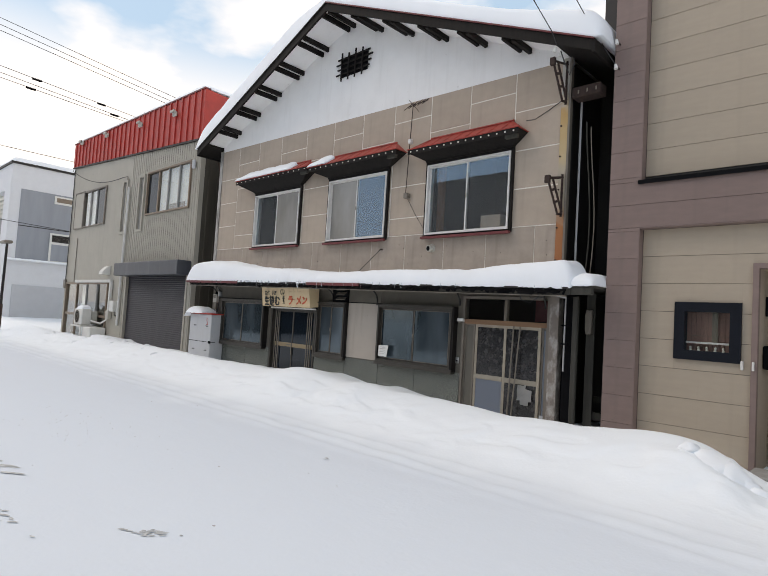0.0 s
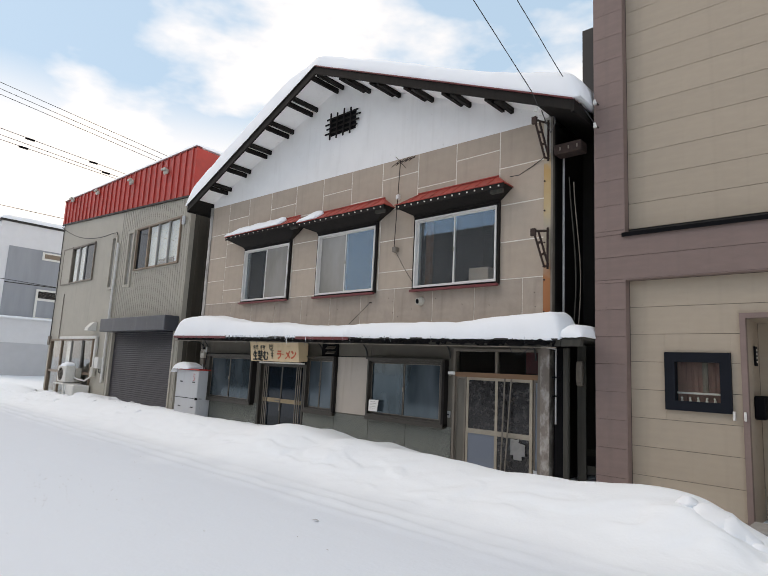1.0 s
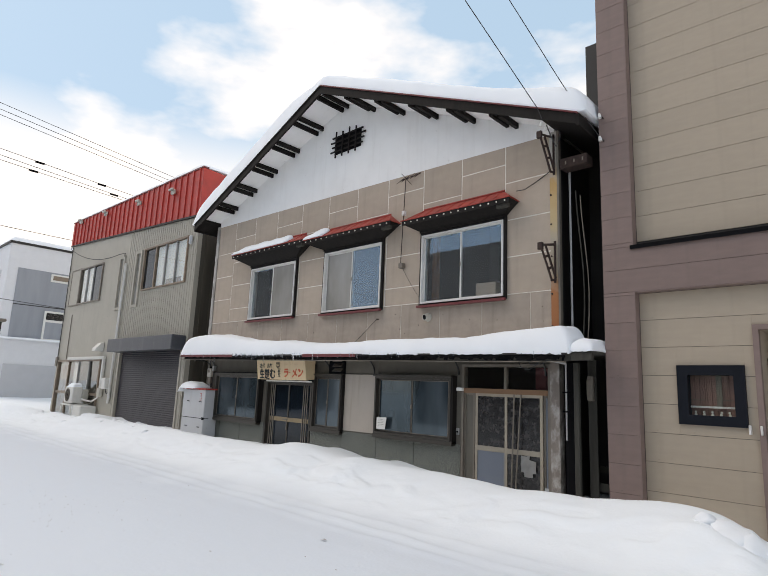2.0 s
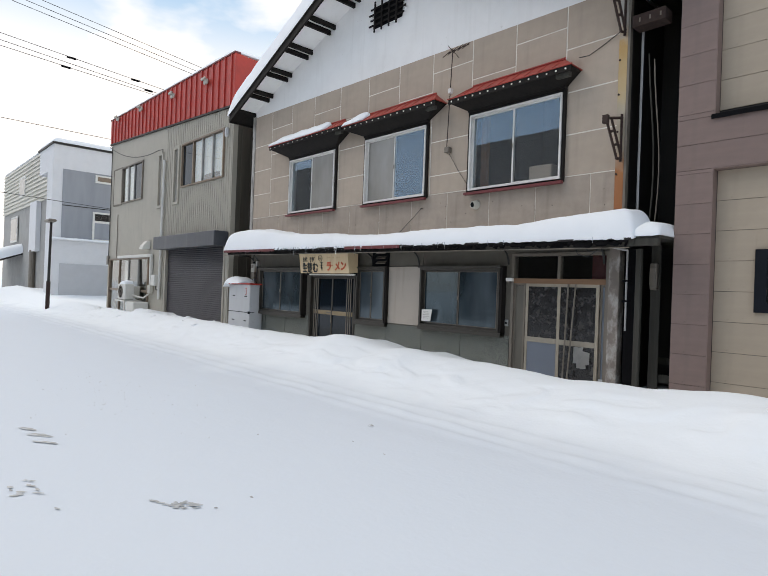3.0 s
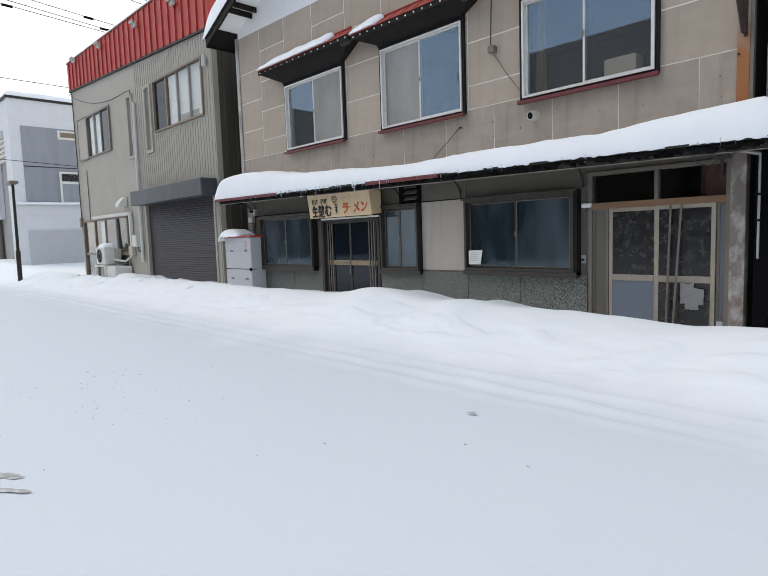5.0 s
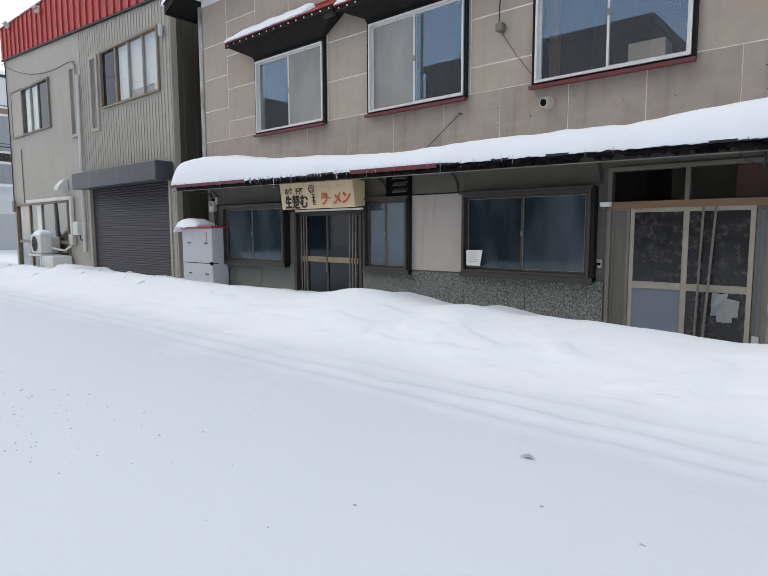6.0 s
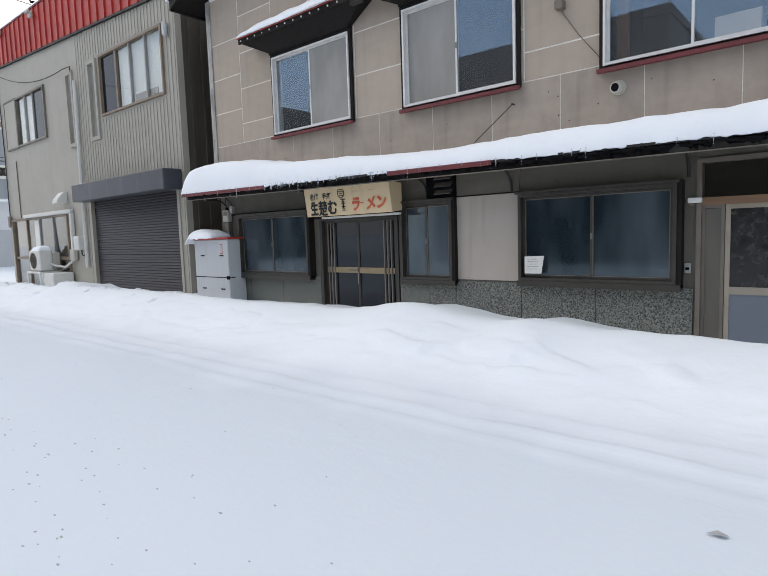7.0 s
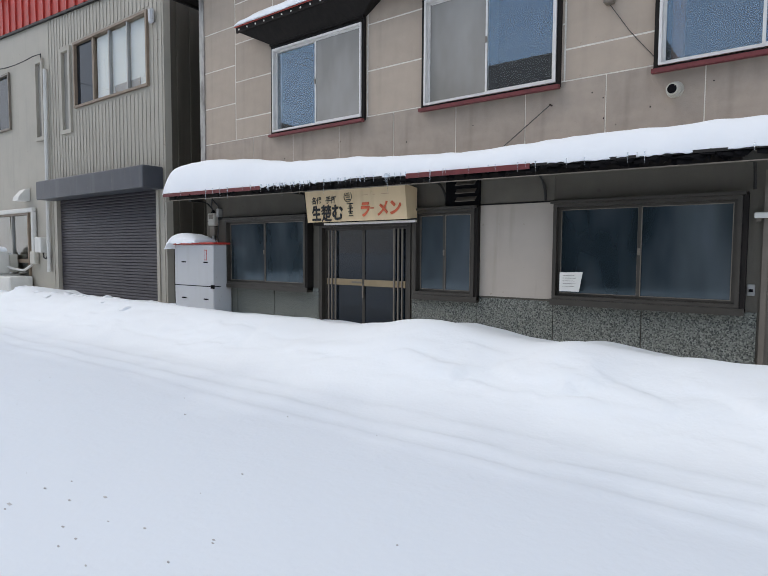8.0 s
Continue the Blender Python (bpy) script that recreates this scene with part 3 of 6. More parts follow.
# Side walls near-black: the shade of the gaps is put into their colour
bm = bmesh.new()
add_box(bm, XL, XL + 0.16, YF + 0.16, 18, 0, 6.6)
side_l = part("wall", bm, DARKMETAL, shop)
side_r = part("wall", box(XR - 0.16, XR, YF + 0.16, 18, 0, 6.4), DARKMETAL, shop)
part("wall", prism([(XL, 0), (XR, 0), (XR, 6.45), (APEX[0], 8.8), (XL, 6.6)], "y", 18, 18.15), DARKMETAL, shop)
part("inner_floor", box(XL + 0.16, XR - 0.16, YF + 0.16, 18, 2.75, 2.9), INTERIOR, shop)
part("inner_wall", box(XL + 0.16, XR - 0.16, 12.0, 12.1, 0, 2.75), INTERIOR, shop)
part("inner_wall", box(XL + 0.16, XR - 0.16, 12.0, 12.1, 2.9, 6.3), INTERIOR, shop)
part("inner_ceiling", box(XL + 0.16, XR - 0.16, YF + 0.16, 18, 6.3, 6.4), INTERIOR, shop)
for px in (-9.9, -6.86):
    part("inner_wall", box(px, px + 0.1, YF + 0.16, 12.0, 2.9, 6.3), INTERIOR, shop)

# roof with its overhang, fascia and paired lookouts
roof = part("roof", slope_slab(EAVE_L, APEX, 0, 0.1, 0.05, back=18.6), PLASTER, shop, "white painted soffit under a snowy gable roof")
part("roof_slope", slope_slab(APEX, EAVE_R, 0, 0.1, 0.05, back=18.6), PLASTER, roof)
for a, b in ((EAVE_L, APEX), (APEX, EAVE_R)):
    part("fascia", slope_slab(a, b, -0.08, 0.1, 0, 0.048), DARKWOOD, roof, "dark stained wooden bargeboard")
    part("drip_edge", slope_slab(a, b, 0.102, 0.125, -0.03, 0.6), DARKMETAL if a == EAVE_L else MAROON, roof, "thin metal drip edge")
part("eave_board", box(EAVE_L[0] - 0.02, EAVE_L[0] + 0.03, 8.22, 18.6, EAVE_L[1] - 0.1, EAVE_L[1] + 0.1), DARKWOOD, roof)
part("eave_board", box(EAVE_R[0] - 0.03, EAVE_R[0] + 0.02, 8.22, 18.6, EAVE_R[1] - 0.1, EAVE_R[1] + 0.1), DARKWOOD, roof)
part("eave_soffit", slope_slab((XR + 0.03, EAVE_R[1] + (EAVE_R[0] - XR - 0.03) * 0.42), EAVE_R, -0.06, -0.004, 0.05, back=18.6), DARKWOOD, roof, "dark boarded eave soffit")
part("eave_soffit", slope_slab(EAVE_L, (XL - 0.03, EAVE_L[1] + (XL - 0.03 - EAVE_L[0]) * 0.372), -0.06, -0.004, 0.05, back=18.6), DARKWOOD, roof, "dark boarded eave soffit")


def roof_z(x):
    (xa, za), (xb, zb) = (EAVE_L, APEX) if x < APEX[0] else (APEX, EAVE_R)
    return za + (zb - za) * (x - xa) / (xb - xa)


for i in range(11):
    for off in (-0.1, 0.1):
        x = -13.76 + 0.958 * i + off
        z = roof_z(x) + 0.01
        part("lookout", box(x - 0.032, x + 0.032, roof_front(x) + 0.05, YF - 0.009, z - 0.125, z - 0.012), DARKWOOD, roof)

# gable vent: a dark lattice of crossing strips
vent = part("gable_vent", box(-9.28, -8.34, YF - 0.03, YF - 0.006, 7.58, 8.05), BLACK, shop, "dark wooden lattice vent")
for i in range(4):
    z = 7.63 + i * 0.125
    part("slat", box(-9.4 + 0.05 * (i % 2), -8.24 + 0.05 * (i % 3), YF - 0.07, YF - 0.045, z, z + 0.035), DARKWOOD, vent)
for i in range(4):
    x = -9.2 + i * 0.24
    part("slat", box(x, x + 0.035, YF - 0.095, YF - 0.07, 7.46, 8.16 - 0.04 * (i % 2)), DARKWOOD, vent)

# cement boards of the upper wall, one by one
COLS = [XL, -13.62, -12.59, -11.53, -10.44, -9.37, -8.35, -7.35, -6.32, -5.33, -4.33, XR]
board_meshes = {}


def board(x0, x1, z0, z1, parent, y, t, mat, g, name="panel"):
    w, h = round(x1 - x0 - g, 3), round(z1 - z0 - g, 3)
    if w < 0.02 or h < 0.02:
        return
    key = (name, w, h, mat.name)
    if key not in board_meshes:
        board_meshes[key] = mesh_of(name, box(0, w, 0, t, 0, h, 0.0015), mat, None)
    piece(name, board_meshes[key], parent, x0 + g / 2, y - t, z0 + g / 2)


def cut(rect, holes):
    """The rectangle less the holes, as rectangles."""
    rects = [rect]
    for hx0, hx1, hz0, hz1 in holes:
        left = []
        for x0, x1, z0, z1 in rects:
            if hx1 <= x0 or hx0 >= x1 or hz1 <= z0 or hz0 >= z1:
                left.append((x0, x1, z0, z1))
                continue
            if hx0 > x0:
                left.append((x0, hx0, z0, z1))
            if hx1 < x1:
                left.append((hx1, x1, z0, z1))
            a, b = max(x0, hx0), min(x1, hx1)
            if hz0 > z0:
                left.append((a, b, z0, hz0))
            if hz1 < z1:
                left.append((a, b, hz1, z1))
        rects = left
    return rects


for i, (x0, x1) in enumerate(zip(COLS, COLS[1:])):
    levels = [3.56, 4.26, 4.96, 5.68] if i % 2 == 0 else [3.56, 3.95, 4.64, 5.34, 6.06]
    zs = [3.57] + [z for z in levels if z > 3.6] + [band((x0 + x1) / 2) - 0.005]
    for z0, z1 in zip(zs, zs[1:]):
        for a, b, c, d in cut((x0, x1, z0, z1), UPPER):
            e = 0.01
            board(a - e * (a != x0), b + e * (b != x1), c - e * (c != z0), d + e * (d != z1), up_wall, YF, 0.005, PANEL, 0.021)
    board(x0 if i == 0 else x0 + 0.5, x1 if i == len(COLS) - 2 else x1 + 0.5, 2.67, 3.57, up_wall, YF, 0.006, LOWPANEL, 0.011)

# ground-floor cladding: gravel-faced base slabs, a cream board, upper strips
for x0, x1 in ((XL, -13.6), (-13.6, -12.57), (-12.57, -11.47), (-9.58, -8.49), (-8.49, -7.42), (-7.42, -6.38), (-6.38, -5.26)):
    board(x0, x1, -0.1, 0.86, low_wall, YF, 0.02, GRAVEL, 0.012, "base_slab")
board(-8.47, -7.43, 0.875, 2.11, low_wall, YF, 0.012, CREAMBOARD, 0.008, "cream_panel")
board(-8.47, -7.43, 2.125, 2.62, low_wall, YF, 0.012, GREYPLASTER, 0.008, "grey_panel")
part("trim", box(-8.48, -7.40, YF - 0.018, YF - 0.003, 2.108, 2.124), DARKWOOD, low_wall)
part("trim", box(-14.4, -11.5, YF - 0.03, YF - 0.003, 2.09, 2.13), DARKWOOD, low_wall)
for px in (-8.5, -7.42):
    part("post", box(px - 0.02, px + 0.02, YF - 0.025, YF - 0.003, 0.86, 2.12), DARKWOOD, low_wall)
# corner flashings
part("corner_flashing", box(XL - 0.12, XL + 0.02, YF - 0.03, YF + 0.1, 2.7, 6.62), OLDALU, shop, "scuffed sheet-metal corner flashing")


def sliding_window(parent, x0, x1, z0, z1, y, outer, sash, panes, w=0.05, sw=0.04, depth=0.1, back=0.06, label=""):
    """A two-sash sliding window: outer frame, two sashes one behind the other, a pane in each. Its outer frame stands proud of the wall's face y."""
    f = part("window", ring(x0, x1, z0, z1, w, y - depth, y + back), outer, parent, label)
    mid = (x0 + x1) / 2
    for k, (a, b) in enumerate(((x0 + w, mid + sw / 2), (mid - sw / 2, x1 - w))):
        yy = y - depth + 0.045 + 0.032 * (1 - k)
        s = part("sash", ring(a, b, z0 + w, z1 - w, sw, yy, yy + 0.026), sash, f)
        p = part("pane", box(a + sw - 0.004, b - sw + 0.004, yy + 0.01, yy + 0.015, z0 + w + sw - 0.004, z1 - w - sw + 0.004), panes[k], f)
        p.visible_shadow = False
    part("latch", box(mid - 0.012, mid + 0.012, y - depth + 0.03, y - depth + 0.044, (z0 + z1) / 2 - 0.04, (z0 + z1) / 2 + 0.04), GREYALU, f)
    return f


for k, (x0, x1, z0, z1) in enumerate(UPPER):
    panes = [(UPPERGLASS, FROST), (FROST, UPPERGLASS), (UPPERGLASS, UPPERGLASS)][k]
    sur = part("window_surround", ring(x0 - 0.05, x1 + 0.05, z0 - 0.05, z1 + 0.06, 0.048, YF - 0.06, YF + 0.0), DARKWOOD, shop, "dark wooden window surround")
    sliding_window(shop, x0, x1, z0, z1, YF, ALU, ALU, panes, 0.03, 0.029, 0.085, 0.06, "silver aluminium sliding window")
    part("sill", box(x0 - 0.06, x1 + 0.06, YF - 0.13, YF - 0.061, z0 - 0.085, z0 - 0.04), MAROON, sur, "maroon painted sill")
    # dark boarding up to the hood, and the little hood itself
    part("boarding", box(x0 - 0.05, x1 + 0.05, YF - 0.09, YF - 0.007, z1 + 0.062, [5.36, 5.3, 5.21][k]), DARKWOOD, shop)
    hx0, hx1 = [(-13.14, -9.9), (-9.86, -6.92), (-6.6, -4.02)][k]
    hz = [5.42, 5.36, 5.27][k]
    yf = 8.42
    # a low hipped sheet-metal roof over a flat dark soffit
    bm = bmesh.new()
    hv = [bm.verts.new(p) for p in ((hx0, yf, hz), (hx1, yf, hz), (hx1, YF - 0.008, hz), (hx0, YF - 0.008, hz), (hx0 + 0.34, YF - 0.008, hz + 0.27), (hx1 - 0.34, YF - 0.008, hz + 0.27))]
    for idx in ((0, 1, 5, 4), (1, 2, 5), (0, 4, 3), (0, 3, 2, 1), (3, 4, 5, 2)):
        bm.faces.new([hv[q] for q in idx])
    bmesh.ops.recalc_face_normals(bm, faces=bm.faces)
    hood = part("window_hood", bm, REDROOF, shop, "faded red metal window hood")
    # boarded cove that narrows from the eave of the hood down to the window head
    bm = bmesh.new()
    cv = [bm.verts.new(p) for p in ((hx0 + 0.03, yf + 0.031, hz - 0.004), (hx1 - 0.03, yf + 0.031, hz - 0.004), (hx1 - 0.03, YF - 0.007, hz - 0.004), (hx0 + 0.03, YF - 0.007, hz - 0.004),
                                    (hx0 + 0.06, yf + 0.05, hz - 0.09), (hx1 - 0.06, yf + 0.05, hz - 0.09), (x1 + 0.06, YF - 0.095, z1 + 0.1), (x0 - 0.06, YF - 0.095, z1 + 0.1), (x1 + 0.06, YF - 0.007, z1 + 0.1), (x0 - 0.06, YF - 0.007, z1 + 0.1))]
    for idx in ((0, 1, 2, 3), (0, 4, 5, 1), (4, 7, 6, 5), (7, 9, 8, 6), (3, 2, 8, 9), (0, 3, 9, 7, 4), (1, 5, 6, 8, 2)):
        bm.faces.new([cv[q] for q in idx])
    bmesh.ops.recalc_face_normals(bm, faces=bm.faces)
    part("hood_cove", bm, DARKWOOD, hood, "dark boarded cove under the hood")
    part("beam_end", box(hx1 - 0.3, hx1 - 0.06, yf + 0.045, yf + 0.12, hz - 0.16, hz - 0.091), OLDWOOD, hood)
    part("hood_fascia", box(hx0 + 0.015, hx1 - 0.015, yf + 0.004, yf + 0.03, hz - 0.1, hz - 0.003), DARKWOOD, hood)
    n = 10
    for i in range(n):
        x = hx0 + 0.1 + (hx1 - hx0 - 0.2) * i / (n - 1)
        top = min(max(x, hx0 + 0.36), hx1 - 0.36)
        part("hood_rib", tube((x, yf - 0.004, hz + 0.003), (top, YF - 0.014, hz + 0.27), 0.007, sides=6), REDROOF, hood)
    part("hood_ridge", tube((hx0 + 0.32, YF - 0.02, hz + 0.275), (hx1 - 0.32, YF - 0.02, hz + 0.275), 0.02, sides=8), REDROOF, hood)
    part("hood_lip", tube((hx0 - 0.01, yf - 0.004, hz), (hx1 + 0.01, yf - 0.004, hz), 0.012, sides=6), REDROOF, hood)
    n = 15
    for i in range(n):
        x = hx0 + 0.1 + (hx1 - hx0 - 0.2) * i / (n - 1)
        part("rafter_tip", tube((x, yf - 0.006, hz - 0.055), (x, yf + 0.003, hz - 0.055), 0.016, sides=8), PAPER, hood, "white painted rafter tip")

# ground-floor windows
for k, (x0, x1, z0, z1) in enumerate(LOWER):
    dep = [0.16, 0.1, 0.14][k]
    f = sliding_window(shop, x0, x1, z0, z1, YF, BRONZE, BRONZE, (TINTGLASS, TINTGLASS), 0.042, 0.034, dep, 0.06, "bronze aluminium box window")
    part("head", box(x0 - 0.03, x1 + 0.03, YF - dep - 0.03, YF - 0.003, z1 + 0.001, z1 + 0.035), BRONZE, f)
    mid = (x0 + x1) / 2
    for j, (a, b) in enumerate(((x0 + 0.08, mid - 0.021), (mid + 0.021, x1 - 0.08))):
        yy = YF - dep + 0.045 + 0.032 * (1 - j)
        part("glazing_bead", ring(a - 0.004, b + 0.004, z0 + 0.072, z1 - 0.072, 0.009, yy - 0.004, yy + 0.008), GREYALU, f)
    part("side_board", box(x1 + 0.001, x1 + 0.05, YF - dep + 0.01, YF - 0.003, z0 - 0.04, z1 + 0.03), DARKWOOD, f)
    part("under_sill", box(x0 - 0.02, x1 + 0.05, YF - dep - 0.01, YF - 0.021, z0 - 0.075, z0 - 0.002), BRONZE, f)

# the shop's sliding door
x0, x1, z0, z1 = SHOPDOOR
sdoor = part("door", ring(x0, x1, z0 - 0.1, z1, 0.06, YF - 0.03, YF + 0.1), BRONZE, shop, "dark bronze sliding shop door")
mid = (x0 + x1) / 2
for k, (a, b) in enumerate(((x0 + 0.06, mid + 0.025), (mid - 0.025, x1 - 0.06))):
    yy = YF + 0.01 + 0.04 * (1 - k)
    leaf = part("door_leaf", ring(a, b, z0 - 0.05, z1 - 0.06, 0.05, yy, yy + 0.035), BRONZE, sdoor)
    gl = part("pane", box(a + 0.046, b - 0.046, yy + 0.012, yy + 0.018, 0, z1 - 0.106), DOORGLASS, sdoor)
    gl.visible_shadow = False
    part("rail", box(a + 0.051, b - 0.051, yy - 0.012, yy + 0.03, 0.93, 1.03), BRASS, sdoor, "brass-coloured middle rail")
    out = a + 0.05 if k == 0 else b - 0.05
    for i in range(3):
        xx = out + (1 if k == 0 else -1) * (0.05 + i * 0.075)
        part("door_bar", box(xx - 0.011, xx + 0.011, yy - 0.03, yy - 0.013, 0, z1 - 0.1), GREYALU, sdoor)
part("handle", box(mid - 0.012, mid + 0.012, YF - 0.015, YF + 0.005, 0.74, 0.95), GREYALU, sdoor)
part("name_plate", box(mid - 0.26, mid - 0.06, YF + 0.026, YF + 0.036, 0.965, 0.995), GREYALU, sdoor)

# the house entrance
x0, x1, z0, z1 = ENTRY
entry = part("door", ring(x0, x1, z0 - 0.1, z1, 0.05, YF - 0.04, YF + 0.1), GREYALU, shop, "grey aluminium sliding entrance door with transom")
part("lintel", box(x0 + 0.051, x1 - 0.051, YF - 0.035, YF + 0.08, 1.8, 1.885), LINTEL, entry, "brown lintel")
part("transom_post", box(-4.34, -4.29, YF - 0.03, YF + 0.06, 1.886, z1 - 0.051), GREYALU, entry)
for a, b in ((x0 + 0.05, -4.34), (-4.29, x1 - 0.05)):
    gl = part("pane", box(a, b, YF + 0.02, YF + 0.026, 1.885, z1 - 0.05), GLASS, entry)
    gl.visible_shadow = False
part("transom_back", box(-3.85, x1 - 0.06, YF + 0.2, YF + 0.22, 1.9, 2.28), MAROON, entry)
SIDEPANEL = material("olive_side_panel", (0.13, 0.118, 0.095), 0.5, vary=0.15, grain=4, stretch=(1, 1, 0.3), streak=0.3)
leaves = [(-5.192, -4.965, 0.02, False), (-4.96, -4.30, 0.03, True), (-4.33, -3.61, 0.0, True), (-3.605, -3.498, 0.03, False)]
for a, b, dy, wide in leaves:
    yy = YF + dy - 0.02
    leaf = part("door_leaf", ring(a, b, z0 - 0.05, 1.8, 0.05 if wide else 0.035, yy, yy + 0.03), DOORALU if wide else GREYALU, entry)
    iw = 0.046 if wide else 0.03
    gl = part("pane", box(a + iw, b - iw, yy + 0.01, yy + 0.016, 0.85 if wide else 0.0, 1.76), DARKFROST if wide else (BLUEPANE if a > -3.7 else SIDEPANEL), entry, "dark patterned glass" if wide else "grey side panel")
    if wide:
        part("rail", box(a + 0.051, b - 0.051, yy - 0.006, yy + 0.028, 0.8, 0.885), material("tan_rail", (0.34, 0.3, 0.24), 0.5, vary=0.1), entry)
        part("pane", box(a + iw, b - iw, yy + 0.01, yy + 0.016, -0.02, 0.8), BLUEPANE if a < -4.5 else DARKFROST, entry, "frosted lower pane")
part("pillar", box(XR - 0.11, XR + 0.05, YF - 0.05, YF + 0.12, 0, 2.5), material("peeling_plaster", (0.22, 0.185, 0.16), 0.85, vary=0.2, grain=5, stain=1.0, stain_colour=(0.62, 0.59, 0.55), stain_scale=4.5, bump=0.4, stretch=(1, 1, 0.7)), shop, "blotched concrete corner pillar")

# ---- the street canopy ----
CX0, CX1, CYF = -15.0, -2.86, 8.15


def canopy_z(x, y):
    return 2.52 - 0.011 * (x + 9) + 0.1 * (y - CYF)


canopy = thing("canopy", -9, 8.5, 2.5, "low red-edged metal canopy along the shop front", "canopy")
bm = bmesh.new()
for (ya, yb, za, zb, ax, bx) in ((CYF, YF - 0.008, 0, -0.03, CX0, CX1),):
    vs = []
    for x in (ax, bx):
        for y, dz in ((ya, za), (yb, za), (yb, zb), (ya, zb)):
            vs.append(bm.verts.new((x, y, canopy_z(x, y) + dz)))
    for idx in ((0, 1, 2, 3), (7, 6, 5, 4), (0, 4, 5, 1), (1, 5, 6, 2), (2, 6, 7, 3), (3, 7, 4, 0)):
        bm.faces.new([vs[i] for i in idx])
bmesh.ops.recalc_face_normals(bm, faces=bm.faces)
deck = part("canopy_sheet", bm, DARKMETAL, canopy, "dark metal roofing sheet")
# rounded metal ridges along the front edge
n = 54
for i in range(n):
    x = CX0 + 0.1 + (CX1 - CX0 - 0.2) * i / (n - 1)
    z = canopy_z(x, CYF)
    part("sheet_ridge", tube((x, CYF + 0.004, z - 0.006), (x, CYF + 0.3, canopy_z(x, CYF + 0.3) + 0.0), 0.014, sides=6), MAROON if x < -12.6 or -9.3 < x < -7.4 else DARKMETAL, deck)
za, zb = canopy_z(CX0, CYF), canopy_z(CX1, CYF)
# Boards added under the deck, near-black to deepen the shade below the canopy
bm = bmesh.new()
vs = []
for x in (CX0 + 0.02, CX1 - 0.02):
    for y, dz in ((CYF + 0.051, -0.034), (YF - 0.01, -0.034), (YF - 0.01, -0.06), (CYF + 0.051, -0.06)):
        vs.append(bm.verts.new((x, y, canopy_z(x, y) + dz)))
for idx in ((0, 1, 2, 3), (7, 6, 5, 4), (0, 4, 5, 1), (1, 5, 6, 2), (2, 6, 7, 3), (3, 7, 4, 0)):
    bm.faces.new([vs[i] for i in idx])
bmesh.ops.recalc_face_normals(bm, faces=bm.faces)
part("soffit_board", bm, DARKWOOD, canopy, "canopy underside boards coloured near-black for shade")
part("front_beam", prism([(CX0, za - 0.12), (CX1, zb - 0.12), (CX1, zb - 0.034), (CX0, za - 0.034)], "y", CYF + 0.1, CYF + 0.14), DARKWOOD, canopy, "dark timber edge")
# the sheet's turned-down lip, still red where the old roofing has not come loose
for ax, bx in ((CX0 - 0.02, -12.2), (-9.25, -7.5)):
    pa, pb = canopy_z(ax, CYF), canopy_z(bx, CYF)
    part("sheet_lip", prism([(ax, pa - 0.062), (bx, pb - 0.062), (bx, pb + 0.002), (ax, pa + 0.002)], "y", CYF - 0.022, CYF - 0.006), MAROON, canopy, "dull red turned-down sheet lip")
part("edge_rod", tube((CX0 + 0.02, CYF + 0.004, za - 0.14), (CX1 - 0.02, CYF + 0.004, zb - 0.14), 0.007), GREYALU, canopy)
for x in [CX0 + 0.3 + i * 0.86 for i in range(14)]:
    bm = bmesh.new()
    for ya, yb in ((CYF + 0.08, YF - 0.01),):
        add_tube(bm, (x, ya, canopy_z(x, ya) - 0.085), (x, yb, canopy_z(x, yb) - 0.085), 0.025, sides=4)
    part("rafter", bm, DARKWOOD, canopy)
for x in (-14.3, -11.6, -9.0, -7.55, -5.33, -3.55):
    bm = bmesh.new()
    pts = [Vector((x, YF - 0.01 - 0.3 * (1 - math.cos(a)), 2.13 + 0.3 * math.sin(a))) for a in [i * math.pi / 2 / 7 for i in range(8)]]
    add_box(bm, x - 0.035, x + 0.035, CYF + 0.08, YF - 0.3, 2.41, 2.47)
    for a, b in zip(pts, pts[1:]):
        add_tube(bm, a, b, 0.017, sides=6)
    part("bracket", bm, DARKMETAL, canopy, "curved iron bracket")
part("end_beam", box(-5.4, -2.84, CYF + 0.05, CYF + 0.1, 2.34, 2.44), OLDWOOD, canopy, "weathered timber beam")


def canopy_snow(x):
    return 0.24 + 0.3 * math.exp(-((x + 14.0) / 2.6) ** 2) + 0.15 * math.exp(-((x + 3.0) / 1.8) ** 2) + 0.02 * math.sin(x * 1.7)


snow_slab("canopy_snow", CX0 - 0.1, CX1 + 0.03, canopy_z, canopy_snow, CYF - 0.005, YF - 0.012, "thick rounded snow lying on the canopy", 3, 0.26, 0.2, 700, 20, 0.035)

# curled, broken edge of the old roofing felt below the snow
random.seed(15)
bm = bmesh.new()
